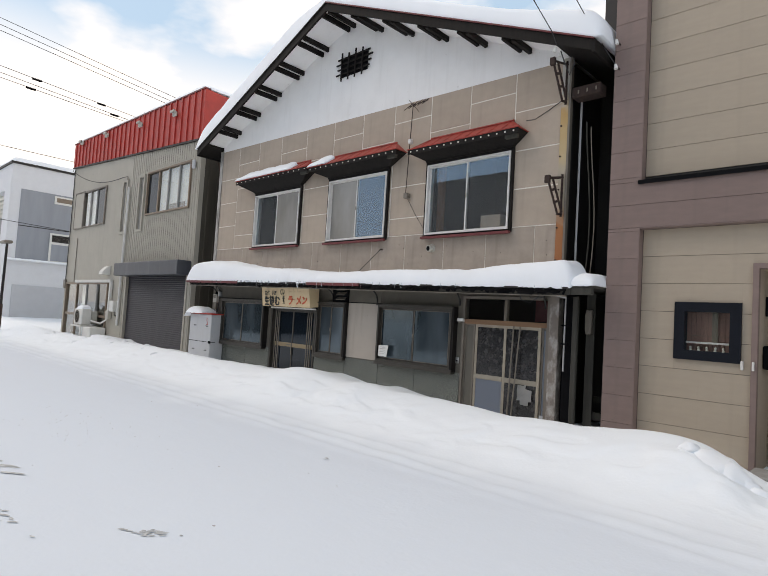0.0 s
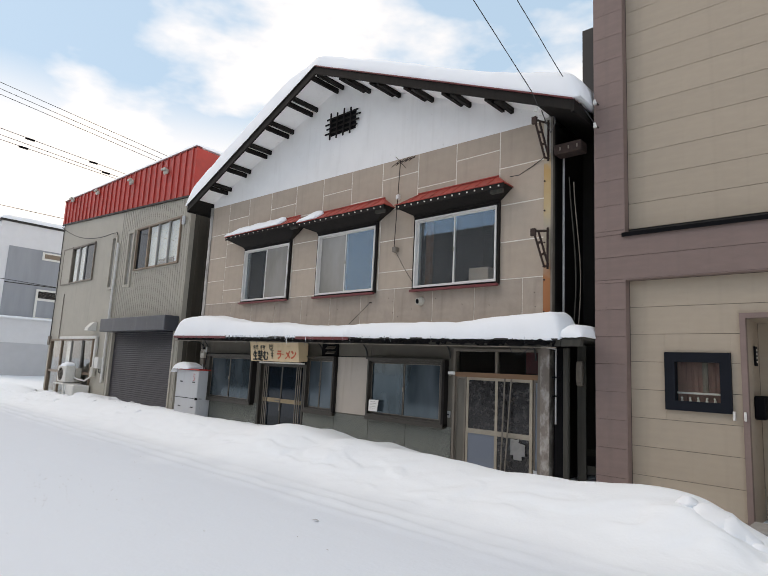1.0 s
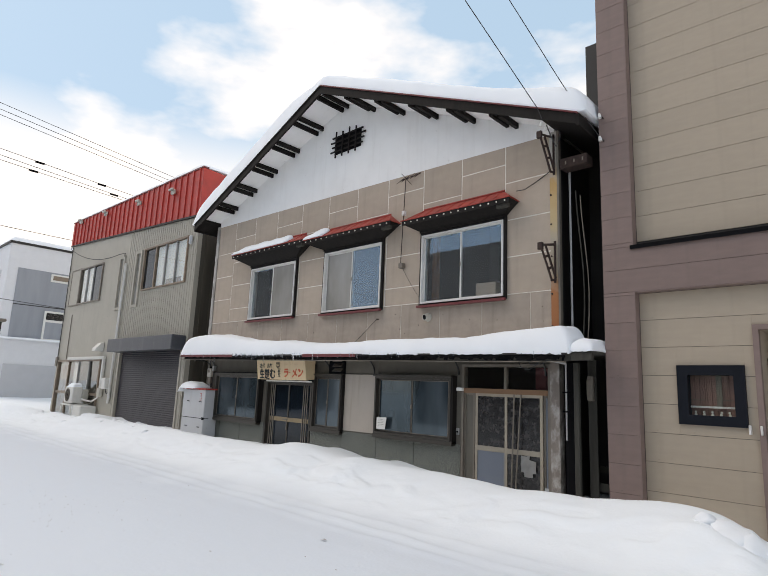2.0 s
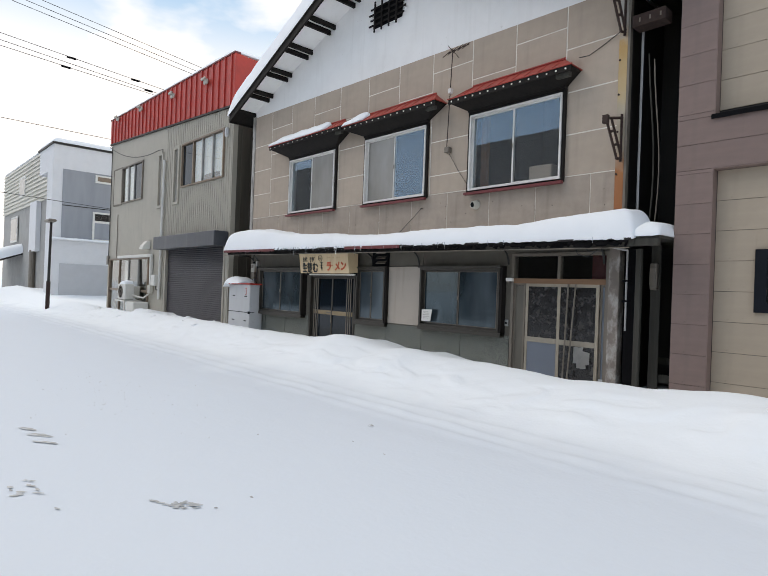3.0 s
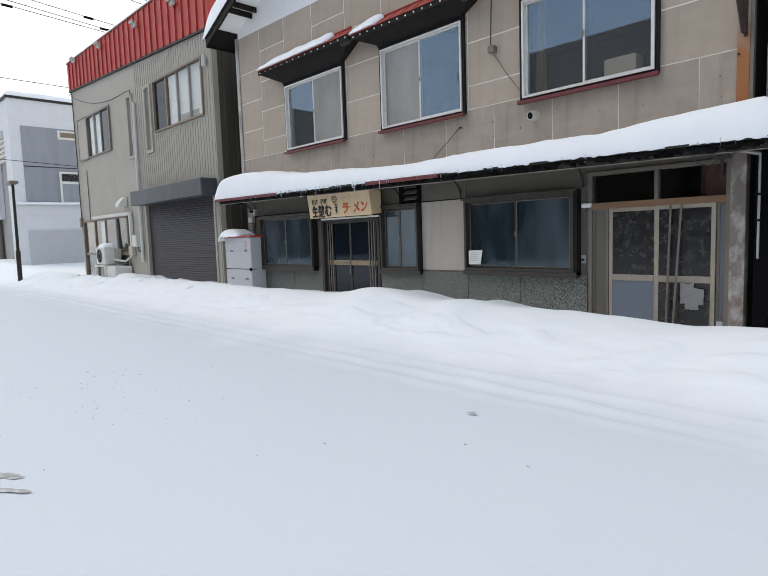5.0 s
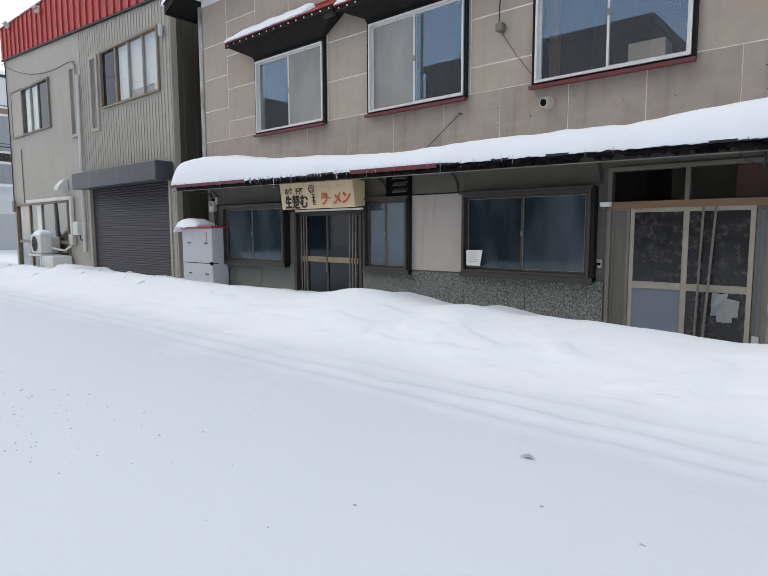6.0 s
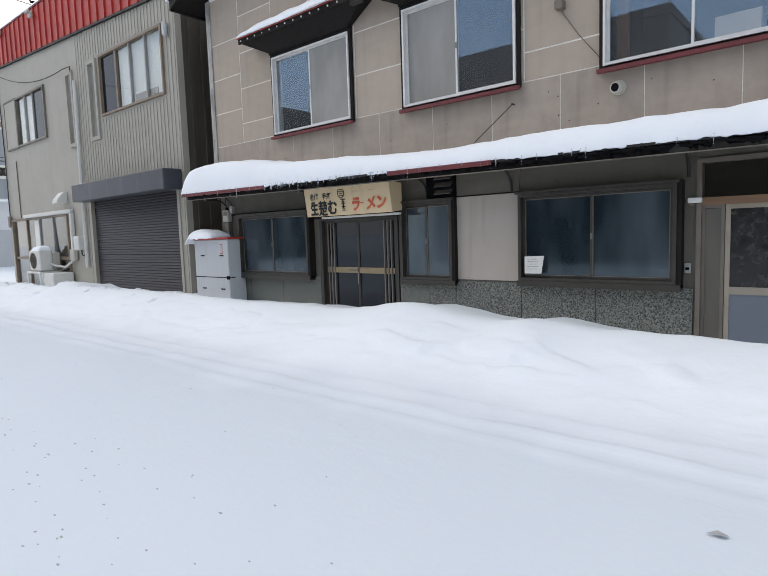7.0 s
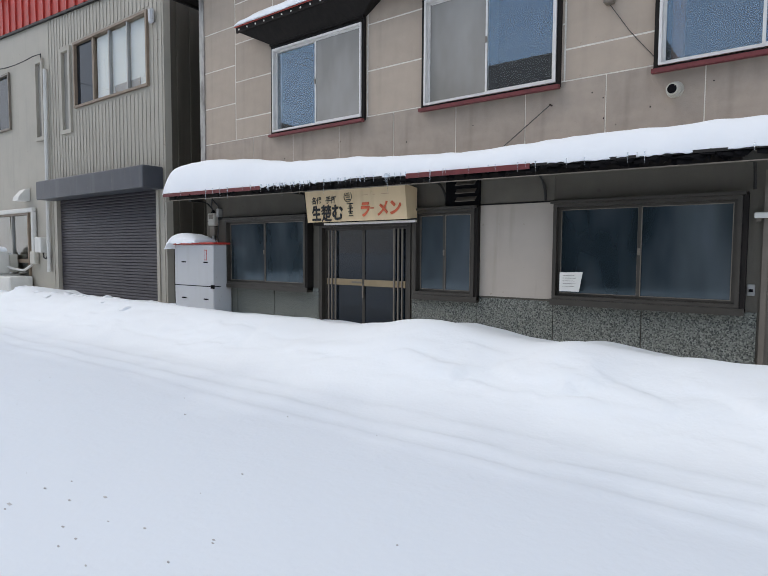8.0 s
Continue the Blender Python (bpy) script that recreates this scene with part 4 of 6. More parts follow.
for i in range(420):
    x = random.uniform(CX0 + 0.05, CX1 - 0.05)
    if (x < -12.2 or -9.25 < x < -7.5) and random.random() < 0.72:
        continue
    w, h = random.uniform(0.02, 0.1), random.uniform(0.02, 0.085)
    z = canopy_z(x, CYF) + random.uniform(-0.055, -0.035)
    y = CYF - random.uniform(-0.01, 0.035)
    vs = [bm.verts.new(p) for p in ((x - w, y + 0.05, z + 0.01), (x + w, y + 0.05, z + 0.014), (x + w * random.uniform(0.2, 1), y, z - h), (x - w * random.uniform(0.2, 1), y - 0.01, z - h * random.uniform(0.3, 1)))]
    ws = [bm.verts.new(v.co + Vector((0, 0.006, 0.008))) for v in vs]
    for q in ((0, 1, 2, 3),):
        bm.faces.new([vs[k] for k in q])
        bm.faces.new([ws[k] for k in q[::-1]])
    for k in range(4):
        bm.faces.new((vs[k], ws[k], ws[(k + 1) % 4], vs[(k + 1) % 4]))
tagged(part("roofing_edge", bm, BLACK, canopy, "ragged black roofing edge"), kind="stuff")

# icicles along its edge
random.seed(5)
ice = thing("icicles", -9, CYF, 2.4, "small clear icicles under the canopy edge", "icicles", "stuff")
bm = bmesh.new()
for i in range(84):
    x = random.choice([random.uniform(-13.2, -9.0), random.uniform(-15, -3), random.uniform(-12.6, -9.4)])
    h = random.uniform(0.03, 0.09) if random.random() < 0.88 else random.uniform(0.12, 0.22)
    z = canopy_z(x, CYF) - 0.02
    y = CYF - 0.05 + random.uniform(-0.02, 0.04)
    add_tube(bm, (x, y, z - h), (x, y, z + 0.04), 0.001, 0.005 + h * 0.026, 6)
part("icicle", bm, ICE, ice)

# snow on the shop's gable roof
snow_slab("roof_snow", EAVE_L[0] - 0.16, EAVE_R[0] + 0.12, lambda x, y: roof_z(min(max(x, EAVE_L[0]), EAVE_R[0])) + 0.135, lambda x: 0.38 + 0.46 * min(1.0, max(0.0, (-8.9 - x) / 1.5)) + 0.14 * math.exp(-((x + 2.9) / 0.8) ** 2), lambda x: roof_front(x) + 0.0, 18.6,
          "deep smooth snow on the gable roof", 11, 0.35, 0.3, 200, 20, 0.0)
for k, (xa, xb) in enumerate(((-13.1, -10.6), (-9.85, -9.15))):
    hz = [5.42, 5.36][k]
    snow_slab("hood_snow", xa, xb, lambda x, y, hz=hz: hz + 0.012 + max(0.0, y - 8.42) * 0.7 * min(1.0, max(0.0, (x + (13.1 if hz > 5.4 else 9.85)) / 0.3)), lambda x: 0.085, 8.365, 8.66, "thin strip of snow on a window hood", 20 + k, 0.15, 0.1, 50, 8, 0.02)

# ---- the grey house with the red parapet ----
LX0, LX1, LY = -28.15, -15.9, 8.75
LWIN = [(-26.35, -23.85, 5.08, 6.62), (-22.03, -21.62, 4.53, 6.6), (-20.5, -20.05, 4.53, 6.6), (-19.75, -16.5, 5.1, 6.6), (-27.75, -22.8, 0.15, 2.52), (-21.05, -16.2, 0.0, 2.86)]
grey = thing("grey_house", -22, 14, 0, "grey-green metal-clad house with a red ribbed parapet", "house")
lwall = part("wall", wall_bm(LX0, LX1, 0, 8.0, LY, LY + 0.16, LWIN), GREYMETAL, grey)
part("wall", box(LX0, LX0 + 0.16, LY + 0.16, 20, 0, 8.0), GREYMETAL, grey)
rside = part("wall", box(LX1 - 0.16, LX1, LY + 0.16, 20, 0, 8.0), SIDEMETAL, grey, "brown ribbed metal side wall, darkened for the gap's shade")
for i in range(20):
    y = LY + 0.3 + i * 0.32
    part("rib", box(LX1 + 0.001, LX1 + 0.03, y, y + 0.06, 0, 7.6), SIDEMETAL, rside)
part("wall", box(LX0, LX1, 20, 20.16, 0, 8.0), GREYMETAL, grey)
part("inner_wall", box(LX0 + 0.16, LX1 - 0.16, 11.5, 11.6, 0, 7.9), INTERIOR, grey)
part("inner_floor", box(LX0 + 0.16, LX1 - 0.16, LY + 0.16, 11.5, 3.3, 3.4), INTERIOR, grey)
part("roof", box(LX0, LX1, LY + 0.1, 20, 8.0, 8.15), GREYMETAL, grey)


def red_low(x):
    return 7.27 + (LX1 - x) * 0.062


par = part("parapet", prism([(LX0 - 0.06, red_low(LX0)), (LX1 + 0.05, red_low(LX1)), (LX1 + 0.05, 8.9), (LX0 - 0.06, 9.12)], "y", LY - 0.06, LY - 0.004), REDMETAL, grey, "red ribbed metal parapet")
part("parapet_side", prism([(LY - 0.002, 7.27), (11.5, 7.27), (11.5, 8.72), (LY - 0.002, 8.9)], "x", LX1 + 0.004, LX1 + 0.05), REDMETAL, grey)
part("parapet_cap", prism([(LX0 - 0.08, 9.122), (LX1 + 0.07, 8.902), (LX1 + 0.07, 8.95), (LX0 - 0.08, 9.17)], "y", LY - 0.09, LY + 0.12), MAROON, grey)
part("parapet_trim", prism([(LX0 - 0.07, red_low(LX0) - 0.06), (LX1 + 0.06, red_low(LX1) - 0.06), (LX1 + 0.06, red_low(LX1) - 0.002), (LX0 - 0.07, red_low(LX0) - 0.002)], "y", LY - 0.075, LY - 0.004), DARKMETAL, grey)
for i in range(28):
    x = LX0 + 0.2 + i * 0.44
    part("rib", prism([(x, red_low(x)), (x + 0.05, red_low(x)), (x + 0.05, 8.9 + (LX1 - x) * 0.017), (x, 8.9 + (LX1 - x) * 0.017)], "y", LY - 0.1, LY - 0.061), REDMETAL, par)
for x in (-27.0, -24.0, -20.6, -17.75):
    z = red_low(x) + 0.95
    v = part("parapet_vent", box(x - 0.13, x + 0.13, LY - 0.2, LY - 0.101, z, z + 0.17, 0.03), CREAMPLASTIC, grey, "small cream vent cap")
    part("lip", box(x - 0.15, x + 0.15, LY - 0.28, LY - 0.201, z + 0.12, z + 0.2, 0.02), CREAMPLASTIC, v)
# vertical ribs of the cladding
random.seed(2)
bm = bmesh.new()
x = -21.3
while x < LX1 - 0.06:
    for r in cut((x, x + 0.06, 0.05, red_low(x) - 0.07), [(h[0] - 0.12, h[1] + 0.12, h[2] - 0.12, h[3] + 0.12) for h in LWIN]):
        add_box(bm, r[0], r[1], LY - 0.012, LY - 0.001, r[2], r[3])
    x += 0.16
tagged(part("cladding_ribs", bm, GREYMETAL, lwall), kind="stuff")

def grey_window(x0, x1, z0, z1, splits, panes, frame_mat, w=0.07):
    f = part("window", ring(x0 - 0.05, x1 + 0.05, z0 - 0.05, z1 + 0.05, w, LY - 0.06, LY + 0.08), frame_mat, grey)
    edges = [x0 + w - 0.05] + splits + [x1 - w + 0.05]
    for k, (a, b) in enumerate(zip(edges, edges[1:])):
        if k:
            hw = 0.04 if k == 1 else 0.022
            part("mullion", box(a - hw, a + hw, LY - 0.03, LY + 0.05, z0 + w - 0.05, z1 - w + 0.05), frame_mat if k == 1 and frame_mat is TAN else PALEALU, f)
        p = part("pane", box(a, b, LY + 0.015, LY + 0.021, z0 + 0.02, z1 - 0.02), panes[k], f)
        p.visible_shadow = False
    return f


TAN = material("tan_frame", (0.24, 0.18, 0.13), 0.5, vary=0.15, grain=6)
w = grey_window(*LWIN[0], [-25.6, -24.85], (GLASS, GLASS, DOORGLASS), GREYALU, 0.055)
part("shutter_panel", box(-27.5, -26.42, LY - 0.045, LY - 0.001, 5.06, 6.66, 0.015), GREYMETAL, w, "flush grey shutter panel")
part("panel_trim", ring(-27.55, -26.405, 5.01, 6.71, 0.045, LY - 0.055, LY - 0.002), GREYALU, w)
grey_window(*LWIN[1], [], (FROST,), GREYMETAL, 0.1)
grey_window(*LWIN[2], [], (FROST,), GREYMETAL, 0.1)
grey_window(*LWIN[3], [-18.85, -18.1, -17.3], (DOORGLASS, GLASS, GLASS, GLASS), TAN, 0.055)
grey_window(*LWIN[4], [-26.4, -25.2, -24.0], (GLASS, GLASS, GLASS, GLASS), TAN)
part("inner_curtain", box(-26.3, -24.87, LY + 0.07, LY + 0.08, 5.06, 6.62), CURTAIN, grey)
part("inner_curtain", box(-18.82, -16.52, LY + 0.07, LY + 0.08, 5.1, 6.6), CURTAIN, grey)
part("inner_curtain", box(-26.0, -25.4, LY + 0.1, LY + 0.11, 0.3, 2.45), CURTAIN, grey)
part("inner_board", box(-27.6, -26.5, LY + 0.1, LY + 0.12, 0.3, 2.45), TAN, grey, "brown board behind the glass")
part("inner_shelf", box(-18.0, -16.9, LY + 0.045, LY + 0.065, 5.1, 5.32), TAN, grey, "brown box on the window sill")
part("window_rail", box(-27.7, -22.85, LY - 0.02, LY + 0.01, 1.12, 1.22), TAN, grey)

# roller shutter and its box
x0, x1, z0, z1 = LWIN[5]
shut = part("roller_shutter", box(x0, x1, LY + 0.1, LY + 0.12, z0, z1), SHUTTER, grey, "dark slatted roller shutter")
slat = mesh_of("slat", prism([(-0.028, 0), (-0.034, 0.012), (-0.022, 0.05), (-0.01, 0.066), (0, 0.066), (0, 0)], "x", x0 + 0.04, x1 - 0.04), SHUTTER, None)
for i in range(41):
    piece("slat", slat, shut, 0, LY + 0.098, 0.02 + i * 0.07)
for x in (x0, x1):
    part("shutter_rail", box(x - 0.05, x + 0.05, LY - 0.03, LY + 0.09, 0, z1), GREYMETAL, grey)
bm = box(-21.04, -15.95, 8.24, LY - 0.024, 2.79, 3.26, 0.02)
part("shutter_box", bm, AWNING, grey, "slate-coloured metal shutter box")
# downpipe beside the shutter
part("downpipe", tube((-21.46, LY - 0.07, 0.9), (-21.36, LY - 0.07, 6.3), 0.055), PIPEWHITE, grey)

# ---- the mauve and beige house ----
RX0, RY = -2.5, 8.70
mauve = thing("mauve_house", 2, 13, 0, "modern house clad in beige and mauve siding boards", "house")
BEI = RY + 0.16
RWIN = (-1.53, -0.69, 1.48, 2.30)
RDOOR = (-0.57, 1.2, 0.0, 2.84)
base = part("wall", wall_bm(-2.05, 7, 0, 9.0, BEI + 0.012, BEI + 0.16, [RWIN, RDOOR]), JOINT, mauve)
# Gap-side wall coloured dark for the shade between the houses
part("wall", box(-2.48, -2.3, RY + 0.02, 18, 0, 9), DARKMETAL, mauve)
part("wall", box(-2.3, 7, 18, 18.2, 0, 9), BEIGE, mauve)
part("wall", box(6.8, 7, RY + 0.2, 18, 0, 9), BEIGE, mauve)
part("roof", box(-2.55, 7.05, RY - 0.05, 18.25, 9.0, 9.2), DARKMETAL, mauve)
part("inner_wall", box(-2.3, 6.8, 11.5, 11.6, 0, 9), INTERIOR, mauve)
MAUVEJOINT = material("mauve_joint", (0.11, 0.08, 0.072), 0.9, vary=0.1)
pil = part("pilaster", box(-2.49, -2.035, RY + 0.012, BEI + 0.01, 0, 9), MAUVEJOINT, mauve)
z = 0.03 - 0.415
while z < 9:
    for r in cut((-2.5, -2.03, max(z, 0), z + 0.415), [(-3, 0, 3.40, 4.11)]):
        board(*r, pil, RY + 0.012, 0.014, PURPLE, 0.0045, "siding_board")
    z += 0.415
part("pilaster_return", box(-2.035, -2.022, RY, BEI, 0, 9), PURPLE, pil)
bea = part("beam", box(-2.021, 7, RY + 0.012, BEI + 0.01, 3.40, 4.11), MAUVEJOINT, mauve)
for z0, z1 in ((3.40, 3.755), (3.755, 4.11)):
    k = -2.5
    while k < 7:
        board(k, k + 2.98, z0, z1, bea, RY + 0.012, 0.014, PURPLE, 0.006, "siding_board")
        k += 2.98
part("beam_soffit", box(-2.021, 7, RY, BEI, 3.388, 3.399), PURPLE, bea)
part("flashing", prism([(RY - 0.04, 4.115), (RY - 0.04, 4.06), (RY - 0.03, 4.06), (RY - 0.028, 4.125), (BEI, 4.17), (BEI, 4.16)], "x", -2.06, 7), BLACK, mauve, "black metal flashing")
z = 0.52 - 0.415 * 2
while z < 9:
    if z + 0.415 < 3.45 or z > 3.9:
        for k in (-2.021, 1.05, 4.04):
            full = (k, k + 2.985, max(z, 0), z + 0.415)
            for a, b, c, d in cut(full, [RWIN, RDOOR]):
                e = 0.005
                board(a - e * (a != full[0]), b + e * (b != full[1]), c - e * (c != full[2]), d + e * (d != full[3]), base, BEI + 0.012, 0.014, BEIGE, 0.01, "siding_board")
    z += 0.4105
x0, x1, z0, z1 = RWIN
f = part("window", ring(x0, x1, z0, z1, 0.135, BEI - 0.05, BEI + 0.1), NAVY, mauve, "square window in a thick black frame")
p = part("pane", box(x0 + 0.12, x1 - 0.12, BEI + 0.01, BEI + 0.016, z0 + 0.12, z1 - 0.12), GLASS, f)
p.visible_shadow = False
PINK = material("pink_curtain", (0.3, 0.17, 0.145), 0.85, vary=0.1, grain=2, stretch=(5, 1, 0.3))
cur = bmesh.new()
for i in range(30):
    xa = x0 + 0.1 + i * (x1 - x0 - 0.2) / 30
    add_box(cur, xa, xa + 0.022, BEI + 0.12 + 0.012 * math.sin(i * 1.9), BEI + 0.13 + 0.012 * math.sin(i * 1.9), z0 + 0.1, z1 - 0.1)
part("curtain", cur, PINK, mauve, "pinkish curtain")
# Added strip: its paler colour stands for a lit fold of the curtain
part("lit_fold", box(x0 + 0.46, x0 + 0.53, BEI + 0.09, BEI + 0.1, z0 + 0.24, z1 - 0.12), GREYALU, mauve, "paler strip painted as the curtain's lit fold")
part("window_rail", box(x0 + 0.11, x1 - 0.11, BEI + 0.06, BEI + 0.08, z0 + 0.235, z0 + 0.262), PAPER, f, "white rail")
part("window_rail", box(x0 + 0.11, x1 - 0.11, BEI + 0.065, BEI + 0.075, z0 + 0.345, z0 + 0.351), GREYALU, f, "thin cross wire")
random.seed(9)
part("inner_sill", box(x0 + 0.11, x1 - 0.11, BEI + 0.03, BEI + 0.11, z0 + 0.1, z0 + 0.13), GREYALU, f)
for i in range(5):
    xa = x0 + 0.2 + i * 0.105
    ornament = tube((xa, BEI + 0.05, z0 + 0.131), (xa, BEI + 0.05, z0 + 0.165), 0.022, 0.012, 8)
    bmesh.ops.create_icosphere(ornament, subdivisions=1, radius=0.018, matrix=Matrix.Translation((xa + random.uniform(-0.006, 0.006), BEI + 0.05, z0 + 0.18)))
    part("ornament", ornament, PAPER, f, "small pale ornament")
x0, x1, z0, z1 = RDOOR
part("door_frame", ring(x0, x1, z0 - 0.1, z1, 0.07, BEI - 0.04, BEI + 0.06), PURPLE, mauve, "mauve recessed porch frame")
part("porch_lining", ring(x0, x1, z0 - 0.1, z1, 0.066, BEI + 0.061, BEI + 0.799), BEIGE, mauve, "beige lining of the porch")
part("porch_back", box(x0 + 0.07, x1 - 0.07, BEI + 0.8, BEI + 0.85, 0, z1), BEIGE, mauve)
part("front_door", box(x0 + 0.6, x1 - 0.2, BEI + 0.77, BEI + 0.799, 0.05, 2.1, 0.01), DARKMETAL, mauve, "dark front door")
plate = solo("door_plate", box(x0 + 0.071, x0 + 0.095, BEI + 0.42, BEI + 0.56, 2.15, 2.42, 0.004), BLACK, "small black plate beside the porch", "name plate")
for i in range(4):
    part("mark", box(x0 + 0.0955, x0 + 0.098, BEI + 0.46, BEI + 0.52, 2.19 + i * 0.055, 2.22 + i * 0.055), PAPER, plate)
mb = solo("letter_box", box(x0 + 0.071, x0 + 0.2, BEI + 0.3, BEI + 0.68, 1.42, 1.74, 0.015), BLACK, "black metal letter box in the porch", "letter box")
for k, (xx, zz) in enumerate(((x0 - 0.1, 1.4), (x0 + 0.03, 1.4))):
    h = solo("coat_hook", box(xx - 0.014, xx + 0.014, BEI - 0.075, BEI - 0.043 if k else BEI - 0.003, zz, zz + 0.12, 0.006), ALU, "small metal hook on the porch frame", "hook")

# ---- the white house beyond the side street ----
FX, FY = -38.5, 8.45
white = thing("white_house", -45, 14, 0, "white sided house with blue-grey panels and a garage", "house")
part("wall", box(FX - 1.4, FX, FY, 24, 0, 8.2), WHITESIDING, white)
part("overhang", box(FX - 3.7, FX, FY, 24, 8.201, 9.75), WHITESIDING, white, "white upper storey jutting over the recess")
# Greyer than the white siding: the recess's shade is put into the colour
part("recess_wall", box(FX - 3.9, FX - 1.401, FY + 1.6, 24, 0, 8.2), PALEGREY, white, "recessed wall greyed for its shade")
part("recess_window", box(FX - 3.0, FX - 2.0, FY + 1.55, FY + 1.599, 4.6, 6.6), DARKMETAL, white)
part("roof_edge", box(FX - 4.05, FX + 0.08, FY - 0.08, 24, 9.752, 9.88), DARKMETAL, white)
for i in range(20):
    z = 0.1 + i * 0.19
    part("siding_board", box(FX + 0.001, FX + 0.02, FY, 20, z, z + 0.175), WHITESIDING, white)
pan = part("panel", box(FX + 0.001, FX + 0.03, 9.0, 18, 3.95, 8.3), BLUEGREY, white, "blue-grey metal panel")
part("panel_joint", box(FX + 0.031, FX + 0.04, 9.0, 18, 6.05, 6.1), DARKMETAL, pan)
part("ledge", box(FX, FX + 0.25, FY, 18, 3.9, 3.96), WHITESIDING, white)
part("garage_door", box(FX + 0.021, FX + 0.06, 8.97, 14.5, 0, 2.48), PALEGREY, white, "pale grey garage door")
for (ya, yb, za, zb) in ((10.83, 12.6, 7.7, 8.2), (10.75, 12.6, 4.0, 5.85)):
    w = part("window", box(FX + 0.031, FX + 0.09, ya, yb, za, zb), PAPER, white, "white framed window")
    part("pane", box(FX + 0.091, FX + 0.1, ya + 0.12, yb - 0.12, za + 0.12, (za + zb) / 2 + 0.15 if zb > 6 else zb - 0.7), TAN if zb > 6 else BLUEGREY, w)
    if zb < 6:
        part("pane", box(FX + 0.091, FX + 0.1, ya + 0.12, yb - 0.12, zb - 0.55, zb - 0.12), DARKFROST, w)
snow_slab("far_roof_snow", FX - 4, FX + 0.05, lambda x, y: 9.88, lambda x: 0.3, FY - 0.05, 23.9, "snow on the flat roof of the white house", 31, 0.3, 0.3, 30, 30, 0.02)
snow_slab("ledge_snow", FX + 0.01, FX + 0.27, lambda x, y: 3.96, lambda x: 0.1, FY, 17.9, "line of snow on a ledge", 33, 0.1, 0.1, 6, 40, 0.02)
snow_slab("parapet_snow", LX0, LX1, lambda x, y: 8.95 + (LX1 - x) * 0.0175, lambda x: 0.16, LY - 0.08, LY + 1.5, "snow lying on the red parapet", 35, 0.3, 0.25, 80, 8, 0.02)

# street lamp by the side street
lamp = thing("street_lamp", -29.9, 6.65, 0.0, "slim dark street lamp with a flat head", "street lamp")
part("pole", tube((-29.7, 6.6, 0.0), (-30.0, 6.7, 4.25), 0.065, 0.055), DARKMETAL, lamp)
part("lower_sleeve", tube((-29.7, 6.6, 0.0), (-29.79, 6.63, 1.4), 0.09), RUST, lamp)
part("lamp_head", box(-30.5, -29.6, 6.5, 6.85, 4.22, 4.36, 0.04), GREYALU, lamp)

# overhead wires along the side street, between two poles out of view
for y, h in ((-24, 20), (30, 16.5)):
    pole = thing("utility_pole", -33, y, 0, "grey concrete utility pole", "utility pole", group="utility poles")
    part("pole", tube((-33, y, -0.1), (-33, y, h), 0.17, 0.12, 12), GREYALU, pole)
WIRES = [(19.5, 13.2), (19.1, 12.9), (18.75, 12.65), (16.2, 11.5), (15.8, 11.2), (15.1, 11.3), (9.9, 9.25), (7.15, 4.75)]
for za, zb in WIRES:
    ob = cable("overhead_wire", sagging((-33, -24, za), (-33, 30, zb), 0.12, 18), 0.016, "thin black overhead wire", category="wire")
    ob["group"] = "overhead wires"
for k, (y, w) in enumerate(((7.97, 3), (7.73, 5), (11.26, 3), (12.01, 4))):
    za, zb = WIRES[w]
    u = (y + 24) / 54
    z = za + (zb - za) * u - 0.12 * 4 * u * (1 - u)
    solo("wire_damper", tube((-33, y - 0.22, z - 0.02), (-33, y + 0.22, z - 0.03), 0.06), BLACK, "small black sleeve on an overhead wire", "wire fitting", group="wire sleeves")

# ---- things at the shop front ----
# the sign over the shop door, leaning forward at the top
SX0, SX1 = -11.4, -9.44
sign = thing("shop_sign", (SX0 + SX1) / 2, 8.5, 1.95, "cream light-box sign with brushed black and red lettering", "sign")
part("sign_box", prism([(8.38, 2.43), (8.45, 1.94), (8.7, 1.97), (8.7, 2.4)], "x", SX0, SX1), SIGNBOARD, sign)
part("sign_edge", prism([(8.372, 2.435), (8.442, 1.935), (8.7, 1.96), (8.7, 2.41)], "x", SX0 - 0.012, SX0 - 0.001), DARKWOOD, sign)
part("sign_bracket", box(SX0 + 0.3, SX1 + 0.1, 8.5, 8.56, 1.895, 1.93, 0.006), PIPEWHITE, sign, "white strip light under the sign")
part("sign_frame", box(SX0 + 0.02, SX1 - 0.01, 8.57, 8.69, 1.9, 1.955), DARKWOOD, sign)

# oil tank cabinet
tank = thing("oil_tank", -14.35, 8.55, 0.0, "white enamel heating-oil tank cabinet beside the shop", "oil tank")
part("tank_body", box(-15.0, -13.75, 8.34, 8.76, 0.05, 1.6, 0.015), WHITEMETAL, tank)
part("seam", box(-15.003, -13.747, 8.337, 8.5, 0.8, 0.815), BLACK, tank)
part("tank_lid", box(-15.02, -13.73, 8.32, 8.77, 1.601, 1.64, 0.01), REDMETAL, tank, "red lid")
for x, z in ((-14.75, 1.25), (-14.05, 1.25), (-14.75, 0.55), (-14.05, 0.55)):
    part("handle_slot", box(x, x + 0.14, 8.333, 8.339, z, z + 0.025), BLACK, tank)
